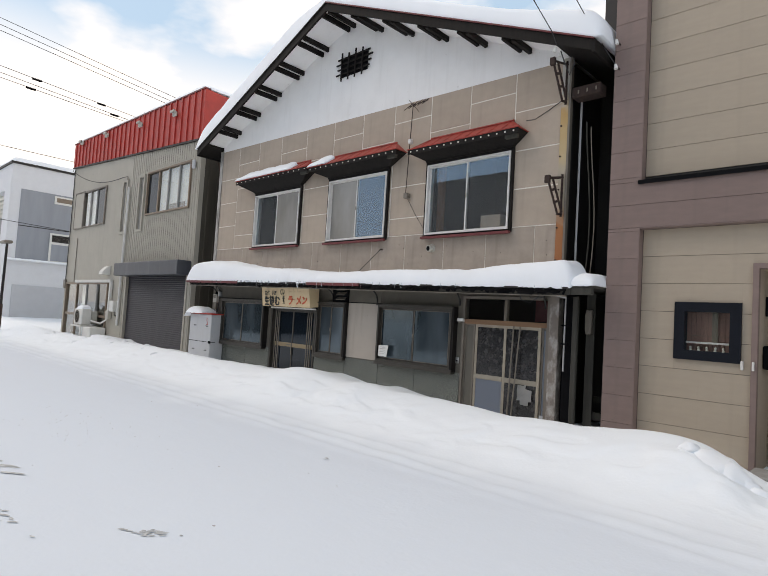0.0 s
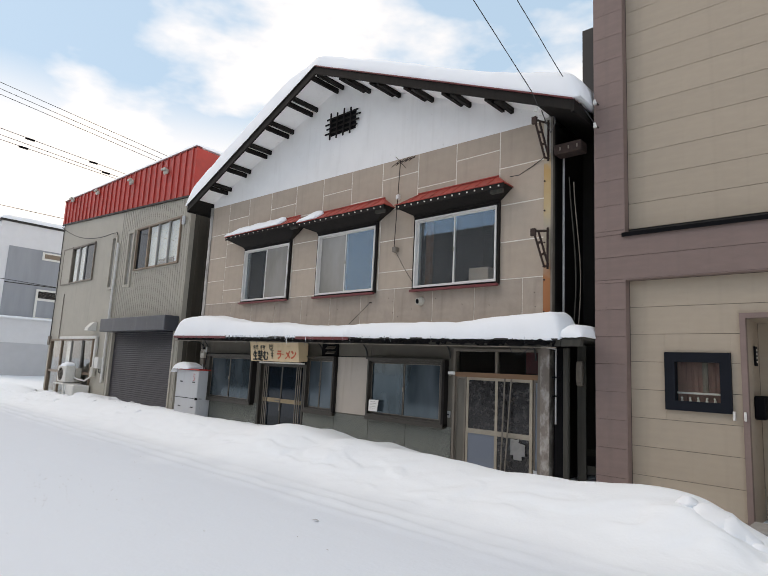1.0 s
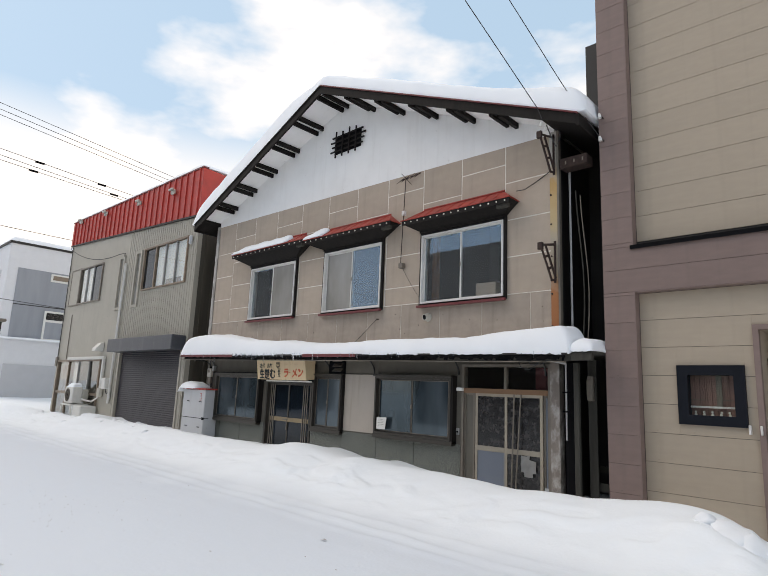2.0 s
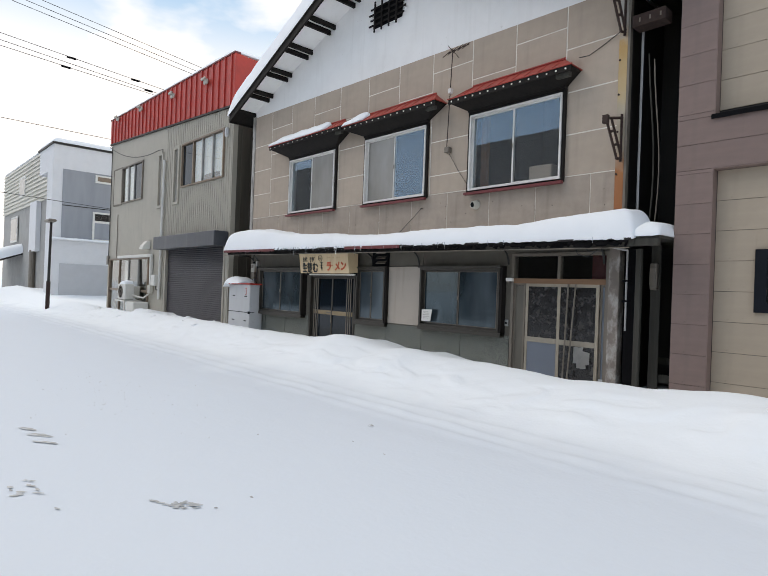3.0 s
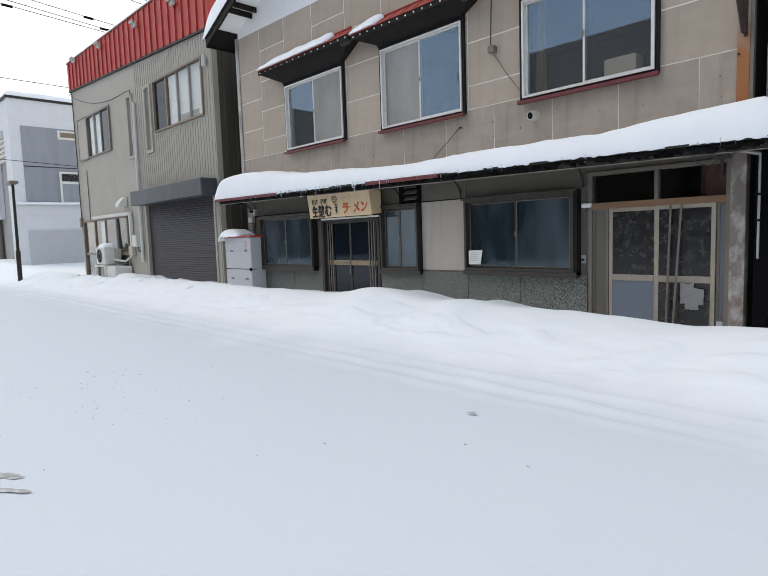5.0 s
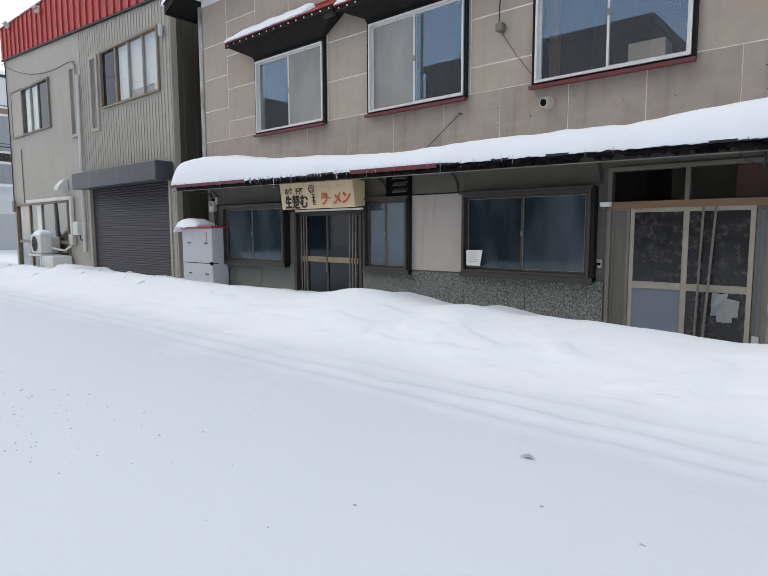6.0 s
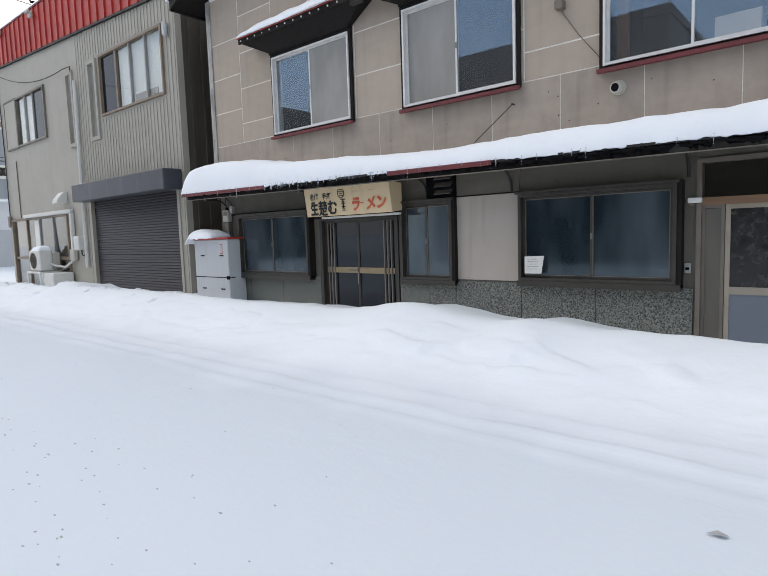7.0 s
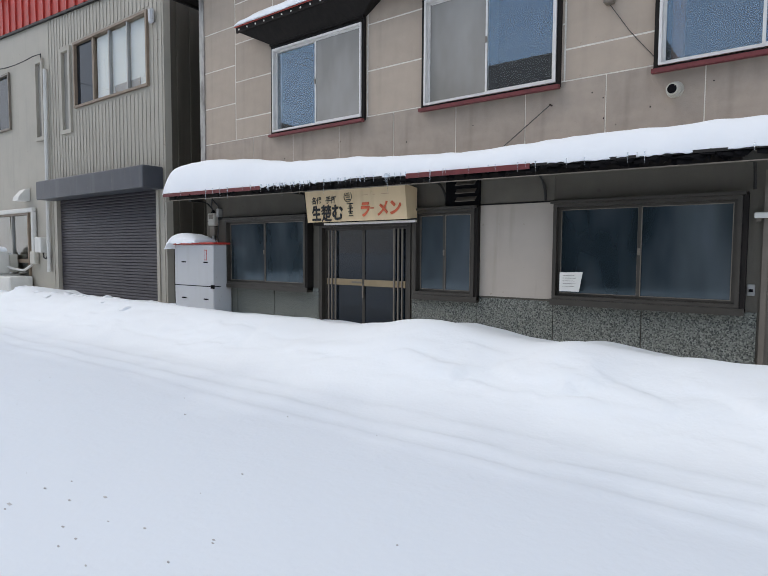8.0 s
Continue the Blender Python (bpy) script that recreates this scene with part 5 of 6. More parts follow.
snow_slab("tank_snow", -15.15, -14.17, lambda x, y: 1.642 - 0.12 * (1 - smooth_step(-15.15, -15.03, x)), lambda x: 0.19 - 0.12 * smooth_step(-14.85, -14.2, x), 8.22, 8.76, "cap of snow on the oil tank", 41, 0.3, 0.25, 40, 14, 0.035)

# lettering of the sign
def lettering(parent, text, x, z, size, mat, name, wide=1.0, bold=0.0, slant=0.0, proud=0.0):
    """Built-in-font letters standing on the leaning face of the sign, their lower left corner at (x, z)."""
    cu = bpy.data.curves.new(name, "FONT")
    cu.body, cu.size, cu.offset, cu.shear, cu.extrude = text, size, bold, slant, 0.002
    tmp = new(name, cu)
    bpy.context.view_layer.update()
    me = bpy.data.meshes.new_from_object(tmp.evaluated_get(bpy.context.evaluated_depsgraph_get()))
    bpy.data.objects.remove(tmp)
    bm = bmesh.new()
    bm.from_mesh(me)
    lean = (8.45 - 8.38) / (2.43 - 1.94)
    for v in bm.verts:
        lx, lz, d = v.co.x * wide, v.co.y, v.co.z
        v.co = Vector((x + lx, 8.38 + (2.43 - (z + lz)) * lean - 0.005 - proud - d, z + lz))
    return part(name, bm, mat, parent)


lettering(sign, "名代", -11.27, 2.235, 0.115, INK, "lettering", 0.9, 0.003, 0.2)
lettering(sign, "手打", -10.97, 2.235, 0.115, INK, "lettering", 0.95, 0.003, 0.2)
for dx, dz, proud in ((0.0, 0.0, 0.0), (0.011, 0.004, 0.0045), (0.005, -0.007, 0.009)):
    lettering(sign, "生", -11.29 + dx, 1.985 + dz, 0.25, INK, "lettering", 0.78, 0.004, 0.08, proud)
    lettering(sign, "楚", -11.09 + dx, 1.975 + dz, 0.27, INK, "lettering", 0.82, 0.002, 0.08, proud)
    lettering(sign, "む", -10.87 + dx, 1.985 + dz, 0.26, INK, "lettering", 0.95, 0.003, 0.08, proud)
    lettering(sign, "ラ", -10.30 + dx, 2.02 + dz, 0.24, REDINK, "lettering", 0.85, 0.006, 0.15, proud)
    lettering(sign, "メ", -9.98 + dx, 2.02 + dz, 0.24, REDINK, "lettering", 0.95, 0.003, 0.15, proud)
    lettering(sign, "ン", -9.75 + dx, 2.03 + dz, 0.23, REDINK, "lettering", 0.95, 0.006, 0.1, proud)
lettering(sign, "ー", -10.09, 2.08, 0.1, REDINK, "lettering", 0.75, 0.004, 0.1)


def face_y(z):
    return 8.38 + (2.43 - z) * (8.45 - 8.38) / (2.43 - 1.94)


# crest and small marks drawn as plain strokes
bm = bmesh.new()
for i in range(28):
    a, b = i * math.tau / 28, (i + 1) * math.tau / 28
    add_tube(bm, (-10.5 + 0.075 * math.cos(a), face_y(2.31) - 0.004, 2.31 + 0.082 * math.sin(a)), (-10.5 + 0.075 * math.cos(b), face_y(2.31) - 0.004, 2.31 + 0.082 * math.sin(b)), 0.006, sides=5)
part("crest_ring", bm, INK, sign)
for z, w in ((2.36, 0.035), (2.33, 0.055), (2.3, 0.04), (2.262, 0.042)):
    part("crest_stroke", box(-10.5 - w, -10.5 + w, face_y(z) - 0.008, face_y(z) + 0.01, z - 0.006, z + 0.006), INK, sign)
for z, w in ((2.20, 0.06), (2.165, 0.03), (2.135, 0.05), (2.08, 0.045), (2.05, 0.03), (2.02, 0.04)):
    part("brush_stroke", box(-10.47 - w, -10.47 + w, face_y(z) - 0.008, face_y(z) + 0.01, z - 0.007, z + 0.008), INK, sign)
part("brush_stroke", box(-10.48, -10.462, face_y(2.15) - 0.009, face_y(2.1) + 0.01, 2.06, 2.23), INK, sign)
FADED = material("faded_orange_ink", (0.62, 0.4, 0.26), 0.6, vary=0.2)
for x, w in ((-10.17, 0.06), (-10.0, 0.02), (-9.8, 0.07)):
    for dz in (0.0, 0.035, 0.07):
        part("faded_stroke", box(x - w * (1 - dz * 4), x + w * (1 - dz * 6), face_y(2.3) - 0.006, face_y(2.3) + 0.01, 2.31 + dz, 2.32 + dz), FADED, sign)

# ---- small fittings on the shop's walls ----
v = thing("vent_pipe", -6.11, 8.78, 3.2, "round white vent pipe on the upper wall", "vent pipe")
part("collar", tube((-6.11, YF - 0.007, 3.265), (-6.11, YF - 0.04, 3.265), 0.09, 0.082, 18), CREAMPLASTIC, v)
part("spout", tube((-6.11, YF - 0.035, 3.265), (-6.125, YF - 0.11, 3.255), 0.07, 0.066, 16), CREAMPLASTIC, v)
part("spout_hole", tube((-6.124, YF - 0.107, 3.2555), (-6.1255, YF - 0.1135, 3.2545), 0.05, 0.05, 14), BLACK, v)

ant = thing("antenna", -6.78, 8.72, 4.38, "small rusty television antenna on a thin mast", "antenna")
part("mast", tube((-6.83, 8.70, 4.4), (-6.76, 8.70, 6.36), 0.009), RUST, ant)
part("mast_foot", box(-6.88, -6.77, 8.68, YF - 0.007, 4.35, 4.46, 0.01), GREYALU, ant, "grey wall bracket")
part("clamp", box(-6.82, -6.74, 8.66, 8.74, 5.5, 5.6, 0.01), ALU, ant)
part("boom", tube((-6.86, 8.66, 6.3), (-6.42, 8.78, 6.4), 0.009), RUST, ant)
for i in range(5):
    x, y, z = -6.84 + i * 0.1, 8.665 + i * 0.027, 6.305 + i * 0.023
    part("element", tube((x - 0.05, y - 0.1, z - 0.1), (x + 0.05, y + 0.08, z + 0.1), 0.007), RUST, ant)
part("cross_element", tube((-6.8, 8.6, 6.42), (-6.66, 8.78, 6.2), 0.007), RUST, ant)

part("stay_wire", tube((-7.5, YF - 0.06, 3.3), (-8.33, YF - 0.03, 2.72), 0.006), CABLE, up_wall)
part("stay_hook", tube((-7.5, YF - 0.007, 3.3), (-7.5, YF - 0.08, 3.3), 0.01), RUST, up_wall)
pts = [(-4.05, YF - 0.1, 5.45), (-3.9, YF - 0.05, 5.46), (-3.78, YF - 0.02, 5.53), (-3.66, YF - 0.02, 5.58), (-3.52, YF - 0.02, 5.65), (-3.4, YF - 0.03, 5.70)]
cable("wall_wire", pts, 0.007, "", None, up_wall)
cable("wall_wire", [(-6.82, YF - 0.03, 4.34), (-6.6, YF - 0.02, 4.0), (-6.3, YF - 0.02, 3.62)], 0.004, "", None, up_wall)

# rusted corner strip with its two iron brackets
strip_mat = material("rust_streaked_metal", (0.36, 0.15, 0.05), 0.7, vary=0.25, grain=5, stretch=(2, 2, 0.45), bump=0.2)
sn, sl = strip_mat.node_tree.nodes, strip_mat.node_tree.links
s_co, s_sep, s_noise, s_add, s_ramp = (sn.new(k) for k in ("ShaderNodeTexCoord", "ShaderNodeSeparateXYZ", "ShaderNodeTexNoise", "ShaderNodeMath", "ShaderNodeValToRGB"))
s_noise.inputs["Scale"].default_value, s_noise.inputs["Detail"].default_value = 6, 5
s_add.operation = "MULTIPLY_ADD"
s_add.inputs[1].default_value = 0.6
s_range = sn.new("ShaderNodeMapRange")
s_range.inputs["From Min"].default_value, s_range.inputs["From Max"].default_value = 2.9, 6.7
for k, (at, col) in enumerate(((0.0, (0.3, 0.1, 0.035, 1)), (0.24, (0.36, 0.14, 0.05, 1)), (0.34, (0.4, 0.33, 0.25, 1)), (0.48, (0.42, 0.36, 0.28, 1)), (0.56, (0.52, 0.4, 0.23, 1)), (0.76, (0.5, 0.31, 0.12, 1)), (0.84, (0.48, 0.46, 0.42, 1)))):
    e = s_ramp.color_ramp.elements[k] if k < 2 else s_ramp.color_ramp.elements.new(at)
    e.position, e.color = at, col
sl.new(s_co.outputs["Object"], s_sep.inputs["Vector"])
sl.new(s_co.outputs["Object"], s_noise.inputs["Vector"])
sl.new(s_noise.outputs["Fac"], s_add.inputs[0])
sl.new(s_sep.outputs["Z"], s_add.inputs[2])
sl.new(s_add.outputs["Value"], s_range.inputs["Value"])
sl.new(s_range.outputs["Result"], s_ramp.inputs["Fac"])
sl.new(s_ramp.outputs["Color"], sn["Principled BSDF"].inputs["Base Color"])
part("edge_strip", box(-3.285, -3.25, YF - 0.04, YF + 0.05, 2.7, 6.42), GREYALU, shop)
for z in (2.95, 3.5, 4.15, 4.72, 5.25):
    part("strip_clip", tube((-3.4, YF - 0.05, z), (-3.4, YF - 0.03, z), 0.016, sides=6), RUST, shop)
part("corner_flashing", box(-3.42, -3.29, YF - 0.035, YF + 0.05, 2.7, 6.42), strip_mat, shop, "rust-streaked yellow metal corner strip")
for z0, za in ((6.3, 5.62), (4.35, 3.7)):
    br = thing("sign_bracket", -3.33, 8.7, za, "rusty triangular iron bracket on the wall corner", "bracket", group="iron brackets")
    P = lambda y, z, x=0: (-3.33 + x, y, z)
    for name, a, b in (("arm", P(8.25, z0 - 0.12), P(8.76, z0)), ("strut", P(8.27, z0 - 0.16), P(8.62, za)), ("strut", P(8.42, z0 - 0.1), P(8.76, za + 0.06)), ("upright", P(8.74, z0 + 0.05), P(8.74, za - 0.02)), ("foot", P(8.6, za), P(8.76, za + 0.03)), ("rung", P(8.36, z0 - 0.3), P(8.5, z0 - 0.25)), ("rung", P(8.48, z0 - 0.48), P(8.63, z0 - 0.42))):
        bm = bmesh.new()
        add_tube(bm, a, b, 0.021, sides=4)
        part(name, bm, RUST, br)
    part("end_plate", box(-3.37, -3.29, 8.21, 8.27, z0 - 0.2, z0 - 0.08), RUST, br)

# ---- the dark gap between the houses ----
# Dark sheet closing the gap; its colour stands for the shade inside
part("gap_shade_wall", box(XR + 0.001, -2.49, 10.2, 10.3, 0, 8.8), DARKMETAL, mauve)
lean_to = thing("lean_to", -2.85, 9.0, 0, "dark weathered timber lean-to in the gap", "lean-to")
part("beam", box(-3.22, -2.52, 8.22, 8.32, 2.34, 2.45, 0.01), OLDWOOD, lean_to)
part("roof_board", box(-3.2, -2.52, 8.24, 10.1, 2.452, 2.49), OLDWOOD, lean_to)
part("post", box(-3.0, -2.92, 8.64, 8.72, 0, 2.335, 0.008), OLDWOOD, lean_to)
part("post", box(-2.72, -2.64, 9.5, 9.6, 0, 2.4, 0.01), OLDWOOD, lean_to)
part("meter_board", box(-2.9, -2.76, 8.951, 8.97, 0, 2.4), OLDWOOD, lean_to)
part("rail", box(-2.89, -2.52, 9.3, 9.36, 0.62, 0.72), OLDWOOD, lean_to)
part("rail", box(-2.89, -2.52, 9.0, 9.06, 0.38, 0.5), OLDWOOD, lean_to)
snow_slab("lean_to_snow", -2.9, -2.49, lambda x, y: 2.49, lambda x: 0.2, 8.2, 9.9, "mound of snow on the lean-to roof", 51, 0.2, 0.3, 24, 14, 0.03)
mt = thing("meter_box", -2.83, 8.9, 1.72, "pale grey meter box on a timber post", "meter box")
part("case", box(-2.88, -2.78, 8.85, 8.95, 1.74, 2.14, 0.02), GREYALU, mt)
part("front_cover", box(-2.875, -2.785, 8.83, 8.849, 1.8, 2.08, 0.008), GREYALU, mt)
pp = thing("drain_pipe", -3.15, 8.68, 1.1, "thin pale drain pipe beside the pillar", "drain pipe")
part("upright", tube((-3.14, 8.68, 1.12), (-3.14, 8.68, 2.32), 0.015), PALEALU, pp)
part("elbow", tube((-3.14, 8.68, 2.32), (-3.3, 8.5, 2.36), 0.02), PALEALU, pp)
for z in (1.55, 1.85):
    part("clip", box(-3.19, -3.09, 8.65, 8.71, z, z + 0.025), BLACK, pp)
# Near-black, so the gap's darkness sits in the colour of this strip
part("wall_post", box(-3.2, -3.05, 8.77, 8.9, 0, 2.34), BLACK, lean_to)
# pipes, cables and a rusty box above the lean-to
for x, r, mat, top in ((-3.14, 0.02, PALEALU, 5.9), (-2.98, 0.012, OLDWOOD, 5.3), (-2.9, 0.01, GREYALU, 5.2)):
    pipe = thing("gap_pipe", x, 8.95, 2.5, "thin upright pipe in the gap between the houses", "pipe", group="pipes in the gap")
    bend = 0.06 if r < 0.02 else 0.0
    pts = [(x + bend * math.sin(i * 0.55), 8.95, 2.5 + (top - 2.5) * i / 8) for i in range(9)]
    cable("pipe", pts, r, "", mat, pipe)
rb = thing("rusty_box", -2.9, 8.8, 5.6, "rusty sheet-metal box below the eave", "metal box")
part("case", box(-3.2, -2.72, 8.7, 8.95, 5.66, 5.84, 0.01), RUST, rb)
for x in (-3.1, -2.95, -2.8):
    part("patch", box(x, x + 0.022, 8.694, 8.699, 5.72, 5.78), GREYALU, rb)
for z in (6.35, 5.95):
    ins = thing("insulator", -2.42, 8.66, z, "small white insulator on the mauve wall", "insulator", group="insulators")
    part("pin", tube((-2.42, RY - 0.001, z), (-2.44, RY - 0.1, z + 0.02), 0.012), RUST, ins)
    part("bell", tube((-2.44, RY - 0.09, z - 0.02), (-2.45, RY - 0.09, z + 0.06), 0.032, 0.02, 10), PAPER, ins)
cable("service_wire", sagging((-2.45, RY - 0.09, 6.0), (-3.2, 8.12, 7.6), 0.05, 6) + [(-3.9, 4.0, 10.5), (-4.6, -8.8, 15)], 0.008, "thin service wire from the eave", category="wire")

# ---- things at the entrance ----
for a, b in (((-4.15, 8.70, 0.2), (-4.13, 8.76, 1.8)), ((-4.06, 8.68, 0.2), (-4.0, 8.76, 1.8))):
    solo("pole", tube(a, b, 0.014), GREYALU, "thin metal pole leaning on the entrance door", "pole", group="leaning poles")
post = thing("torn_poster", -3.88, 8.77, 0.45, "torn white notice on the entrance door", "poster")
random.seed(9)
bm = bmesh.new()
grid = [[bm.verts.new((-4.0 + 0.055 * a + 0.008 * random.uniform(-1, 1), 8.757 - 0.012 * random.random(), 0.46 + 0.068 * b + 0.012 * random.uniform(-1, 1))) for a in range(6)] for b in range(6)]
for b in range(5):
    for a in range(5):
        if (a, b) not in ((0, 0), (4, 0), (4, 4), (3, 4)):
            bm.faces.new((grid[b][a], grid[b][a + 1], grid[b + 1][a + 1], grid[b + 1][a]))
bmesh.ops.solidify(bm, geom=bm.faces[:], thickness=0.0015)
for q in [v for v in bm.verts if not v.link_faces]:
    bm.verts.remove(q)
part("sheet", bm, material("grubby_paper", (0.52, 0.51, 0.49), 0.8, vary=0.15, grain=8), post)
dl = thing("door_light", -5.25, 8.7, 1.82, "small white fitting at the door corner", "fitting")
part("case", box(-5.32, -5.18, 8.7, 8.759, 1.83, 1.89, 0.008), PAPER, dl)
part("foot", box(-5.3, -5.26, 8.72, 8.755, 1.8, 1.829), GREYALU, dl)
bell = thing("door_bell", -5.33, 8.77, 1.03, "small white bell push beside the window", "bell push")
part("plate", box(-5.36, -5.29, 8.77, YF - 0.001, 1.03, 1.15, 0.006), PALEALU, bell)
part("button", box(-5.345, -5.305, 8.763, 8.769, 1.07, 1.1), BLACK, bell)
nt = solo("paper_note", prism([(-7.3, 1.0), (-7.06, 1.0), (-7.02, 1.24), (-7.3, 1.23)], "y", 8.652, 8.656), PAPER, "white paper note in the shop window", "note")
for k in range(5):
    part("writing_line", box(-7.26, -7.12 + 0.02 * (k % 2), 8.6495, 8.6515, 1.06 + k * 0.033, 1.064 + k * 0.033), GREYALU, nt)
lv = part("louvre_vent", box(-8.98, -8.46, YF - 0.06, YF - 0.001, 2.12, 2.5), BLACK, low_wall, "black louvred vent")
for i in range(3):
    part("slat", prism([(YF - 0.12, 2.165 + i * 0.11), (YF - 0.062, 2.225 + i * 0.11), (YF - 0.062, 2.235 + i * 0.11), (YF - 0.12, 2.175 + i * 0.11)], "x", -8.8, -8.5), GREYALU, lv, "dull metal louvre")
em = thing("electric_meter", -14.27, 8.75, 1.6, "grey electric meter with cables on the shop wall", "electric meter")
part("case", box(-14.37, -14.17, 8.68, YF - 0.001, 1.97, 2.22, 0.015), CREAMPLASTIC, em)
part("lower_case", box(-14.34, -14.2, 8.7, YF - 0.001, 1.78, 1.95, 0.01), GREYALU, em)
part("cutout", box(-14.13, -14.05, 8.7, YF - 0.001, 2.14, 2.3, 0.008), PALEALU, em)
part("bracket", box(-14.44, -14.371, 8.72, 8.74, 2.06, 2.075), BLACK, em)
part("gland", tube((-14.27, 8.735, 2.221), (-14.27, 8.735, 2.275), 0.035, 0.03, 12), BLACK, em)
part("conduit", tube((-14.27, 8.735, 1.7), (-14.27, 8.735, 1.779), 0.02, 0.02, 10), PALEALU, em)
cable("lead", [(-14.09, 8.735, 2.3), (-14.1, 8.72, 2.36), (-14.2, 8.71, 2.44), (-14.25, 8.7, 2.5)], 0.012, "", None, em)
cable("lead", [(-14.09, 8.735, 2.14), (-14.08, 8.72, 1.95), (-14.12, 8.72, 1.75), (-14.09, 8.73, 1.645)], 0.011, "", None, em)
part("dial", box(-14.33, -14.21, 8.674, 8.68, 2.1, 2.19), GREYALU, em)
cable("lead", [(-14.3, 8.74, 1.78), (-14.36, 8.72, 1.66), (-14.38, 8.73, 1.645)], 0.01, "", None, em)
cable("lead", [(-14.23, 8.74, 1.78), (-14.17, 8.72, 1.66), (-14.15, 8.73, 1.645)], 0.01, "", None, em)
cable("lead", [(-14.27, 8.74, 2.22), (-14.3, 8.72, 2.36), (-14.25, 8.7, 2.5)], 0.012, "", None, em)
part("label", box(-14.02, -13.94, 8.336, 8.339, 1.3, 1.5), REDMETAL, tank)
part("label_paper", box(-14.008, -13.952, 8.333, 8.3355, 1.315, 1.485), WHITEMETAL, tank)
part("latch", box(-13.82, -13.73, 8.325, 8.35, 0.77, 0.84), BLACK, tank)

# ---- things at the grey house ----
ac = thing("air_conditioner", -23.95, 8.45, 0.1, "cream outdoor air-conditioner unit on a stand", "air conditioner")
part("unit", box(-24.4, -23.5, 8.08, 8.46, 0.8, 1.44, 0.03), PIPEWHITE, ac)
bm = tube((-24.02, 8.078, 1.12), (-24.02, 8.07, 1.12), 0.25, 0.25, 24)
part("fan_opening", bm, BLACK, ac, "dark fan opening")
for r in (0.08, 0.14, 0.2, 0.25):
    bm = bmesh.new()
    for k in range(20):
        a, b = k * math.tau / 20, (k + 1) * math.tau / 20
        add_tube(bm, (-24.02 + r * math.cos(a), 8.066, 1.12 + r * math.sin(a)), (-24.02 + r * math.cos(b), 8.066, 1.12 + r * math.sin(b)), 0.008, sides=5)
    part("grille_ring", bm, GREYALU, ac)
part("service_cover", box(-24.1, -23.52, 8.461, 8.7, 0.84, 1.36, 0.03), CREAMPLASTIC, ac)
part("stand", box(-24.55, -23.4, 8.02, 8.68, 0.72, 0.78), PIPEWHITE, ac)
for x in (-24.53, -23.47):
    for y in (8.03, 8.62):
        part("leg", box(x, x + 0.05, y, y + 0.05, 0.0, 0.719), PIPEWHITE, ac)
part("plinth", box(-23.36, -22.55, 8.1, 8.7, 0.05, 0.74, 0.03), PIPEWHITE, ac, "white enamel plinth")
cable("pipe", [(-23.49, 8.4, 1.0), (-23.2, 8.45, 0.95), (-22.9, 8.6, 0.9), (-22.6, 8.68, 1.05), (-22.45, 8.68, 1.15)], 0.035, "", PIPEWHITE, ac)
snow_slab("unit_snow", -24.25, -23.6, lambda x, y: 1.44, lambda x: 0.12, 8.09, 8.44, "small cap of snow on the unit", 61, 0.2, 0.15, 16, 8, 0.02)
hd = thing("vent_hood", -22.4, 8.6, 2.8, "white vent hood on the grey house", "vent hood")
part("hood", prism([(8.735, 2.88), (8.42, 2.88), (8.45, 3.0), (8.62, 3.2), (8.735, 3.24)], "x", -23.05, -22.68), PIPEWHITE, hd)
dk = thing("pipe_duct", -23.5, 8.66, 0.8, "white pipe duct running over the window", "pipe duct")
part("duct_run", box(-26.4, -22.3, 8.62, 8.735, 2.56, 2.68, 0.02), PIPEWHITE, dk)
part("duct_drop", box(-22.4, -22.28, 8.62, 8.735, 1.45, 2.559, 0.02), PIPEWHITE, dk)
part("duct_box", box(-22.5, -22.2, 8.6, 8.735, 1.1, 1.449, 0.02), CREAMPLASTIC, dk)
mb2 = thing("meter_case", -21.8, 8.66, 1.4, "cream meter case on the grey house", "meter case")
part("case", box(-22.0, -21.62, 8.54, LY - 0.009, 1.42, 1.84, 0.02), PIPEWHITE, mb2)
cable("lead", [(-21.75, 8.66, 1.42), (-21.72, 8.66, 1.28), (-21.6, 8.66, 1.25), (-21.5, 8.68, 1.35)], 0.02, "", None, mb2)
cable("drop_wire", sagging((-33, 10.2, 9.35), (-28.1, LY - 0.1, 7.85), 0.1, 8), 0.012, "thin wire from the street to the grey house", category="wire")
cable("service_wire", sagging((-28.1, LY - 0.1, 7.85), (-22.0, LY - 0.1, 6.75), 0.35, 10) + [(-21.6, LY - 0.06, 6.75), (-21.7, LY - 0.03, 6.3)], 0.014, "slack service wire across the grey front", category="wire")
cable("corner_cable", [(-28.0, LY - 0.03, 7.9), (-27.95, LY - 0.03, 5.0), (-28.0, LY - 0.03, 2.6)], 0.02, "", None, grey)
part("corner_box", box(-28.05, -27.85, LY - 0.1, LY - 0.009, 2.3, 2.7), GREYALU, grey)
part("wall_light", box(-16.3, -16.15, LY - 0.12, LY - 0.023, 6.3, 6.6, 0.03), WHITEMETAL, grey)
part("wall_strip", box(-26.9, -26.86, LY - 0.03, LY - 0.009, 2.6, 4.6), GREYALU, grey)

# ---- the sided house further along ----
sided = thing("sided_house", -51, 14, 0, "far house with pale lap siding over a grey ground floor", "house")
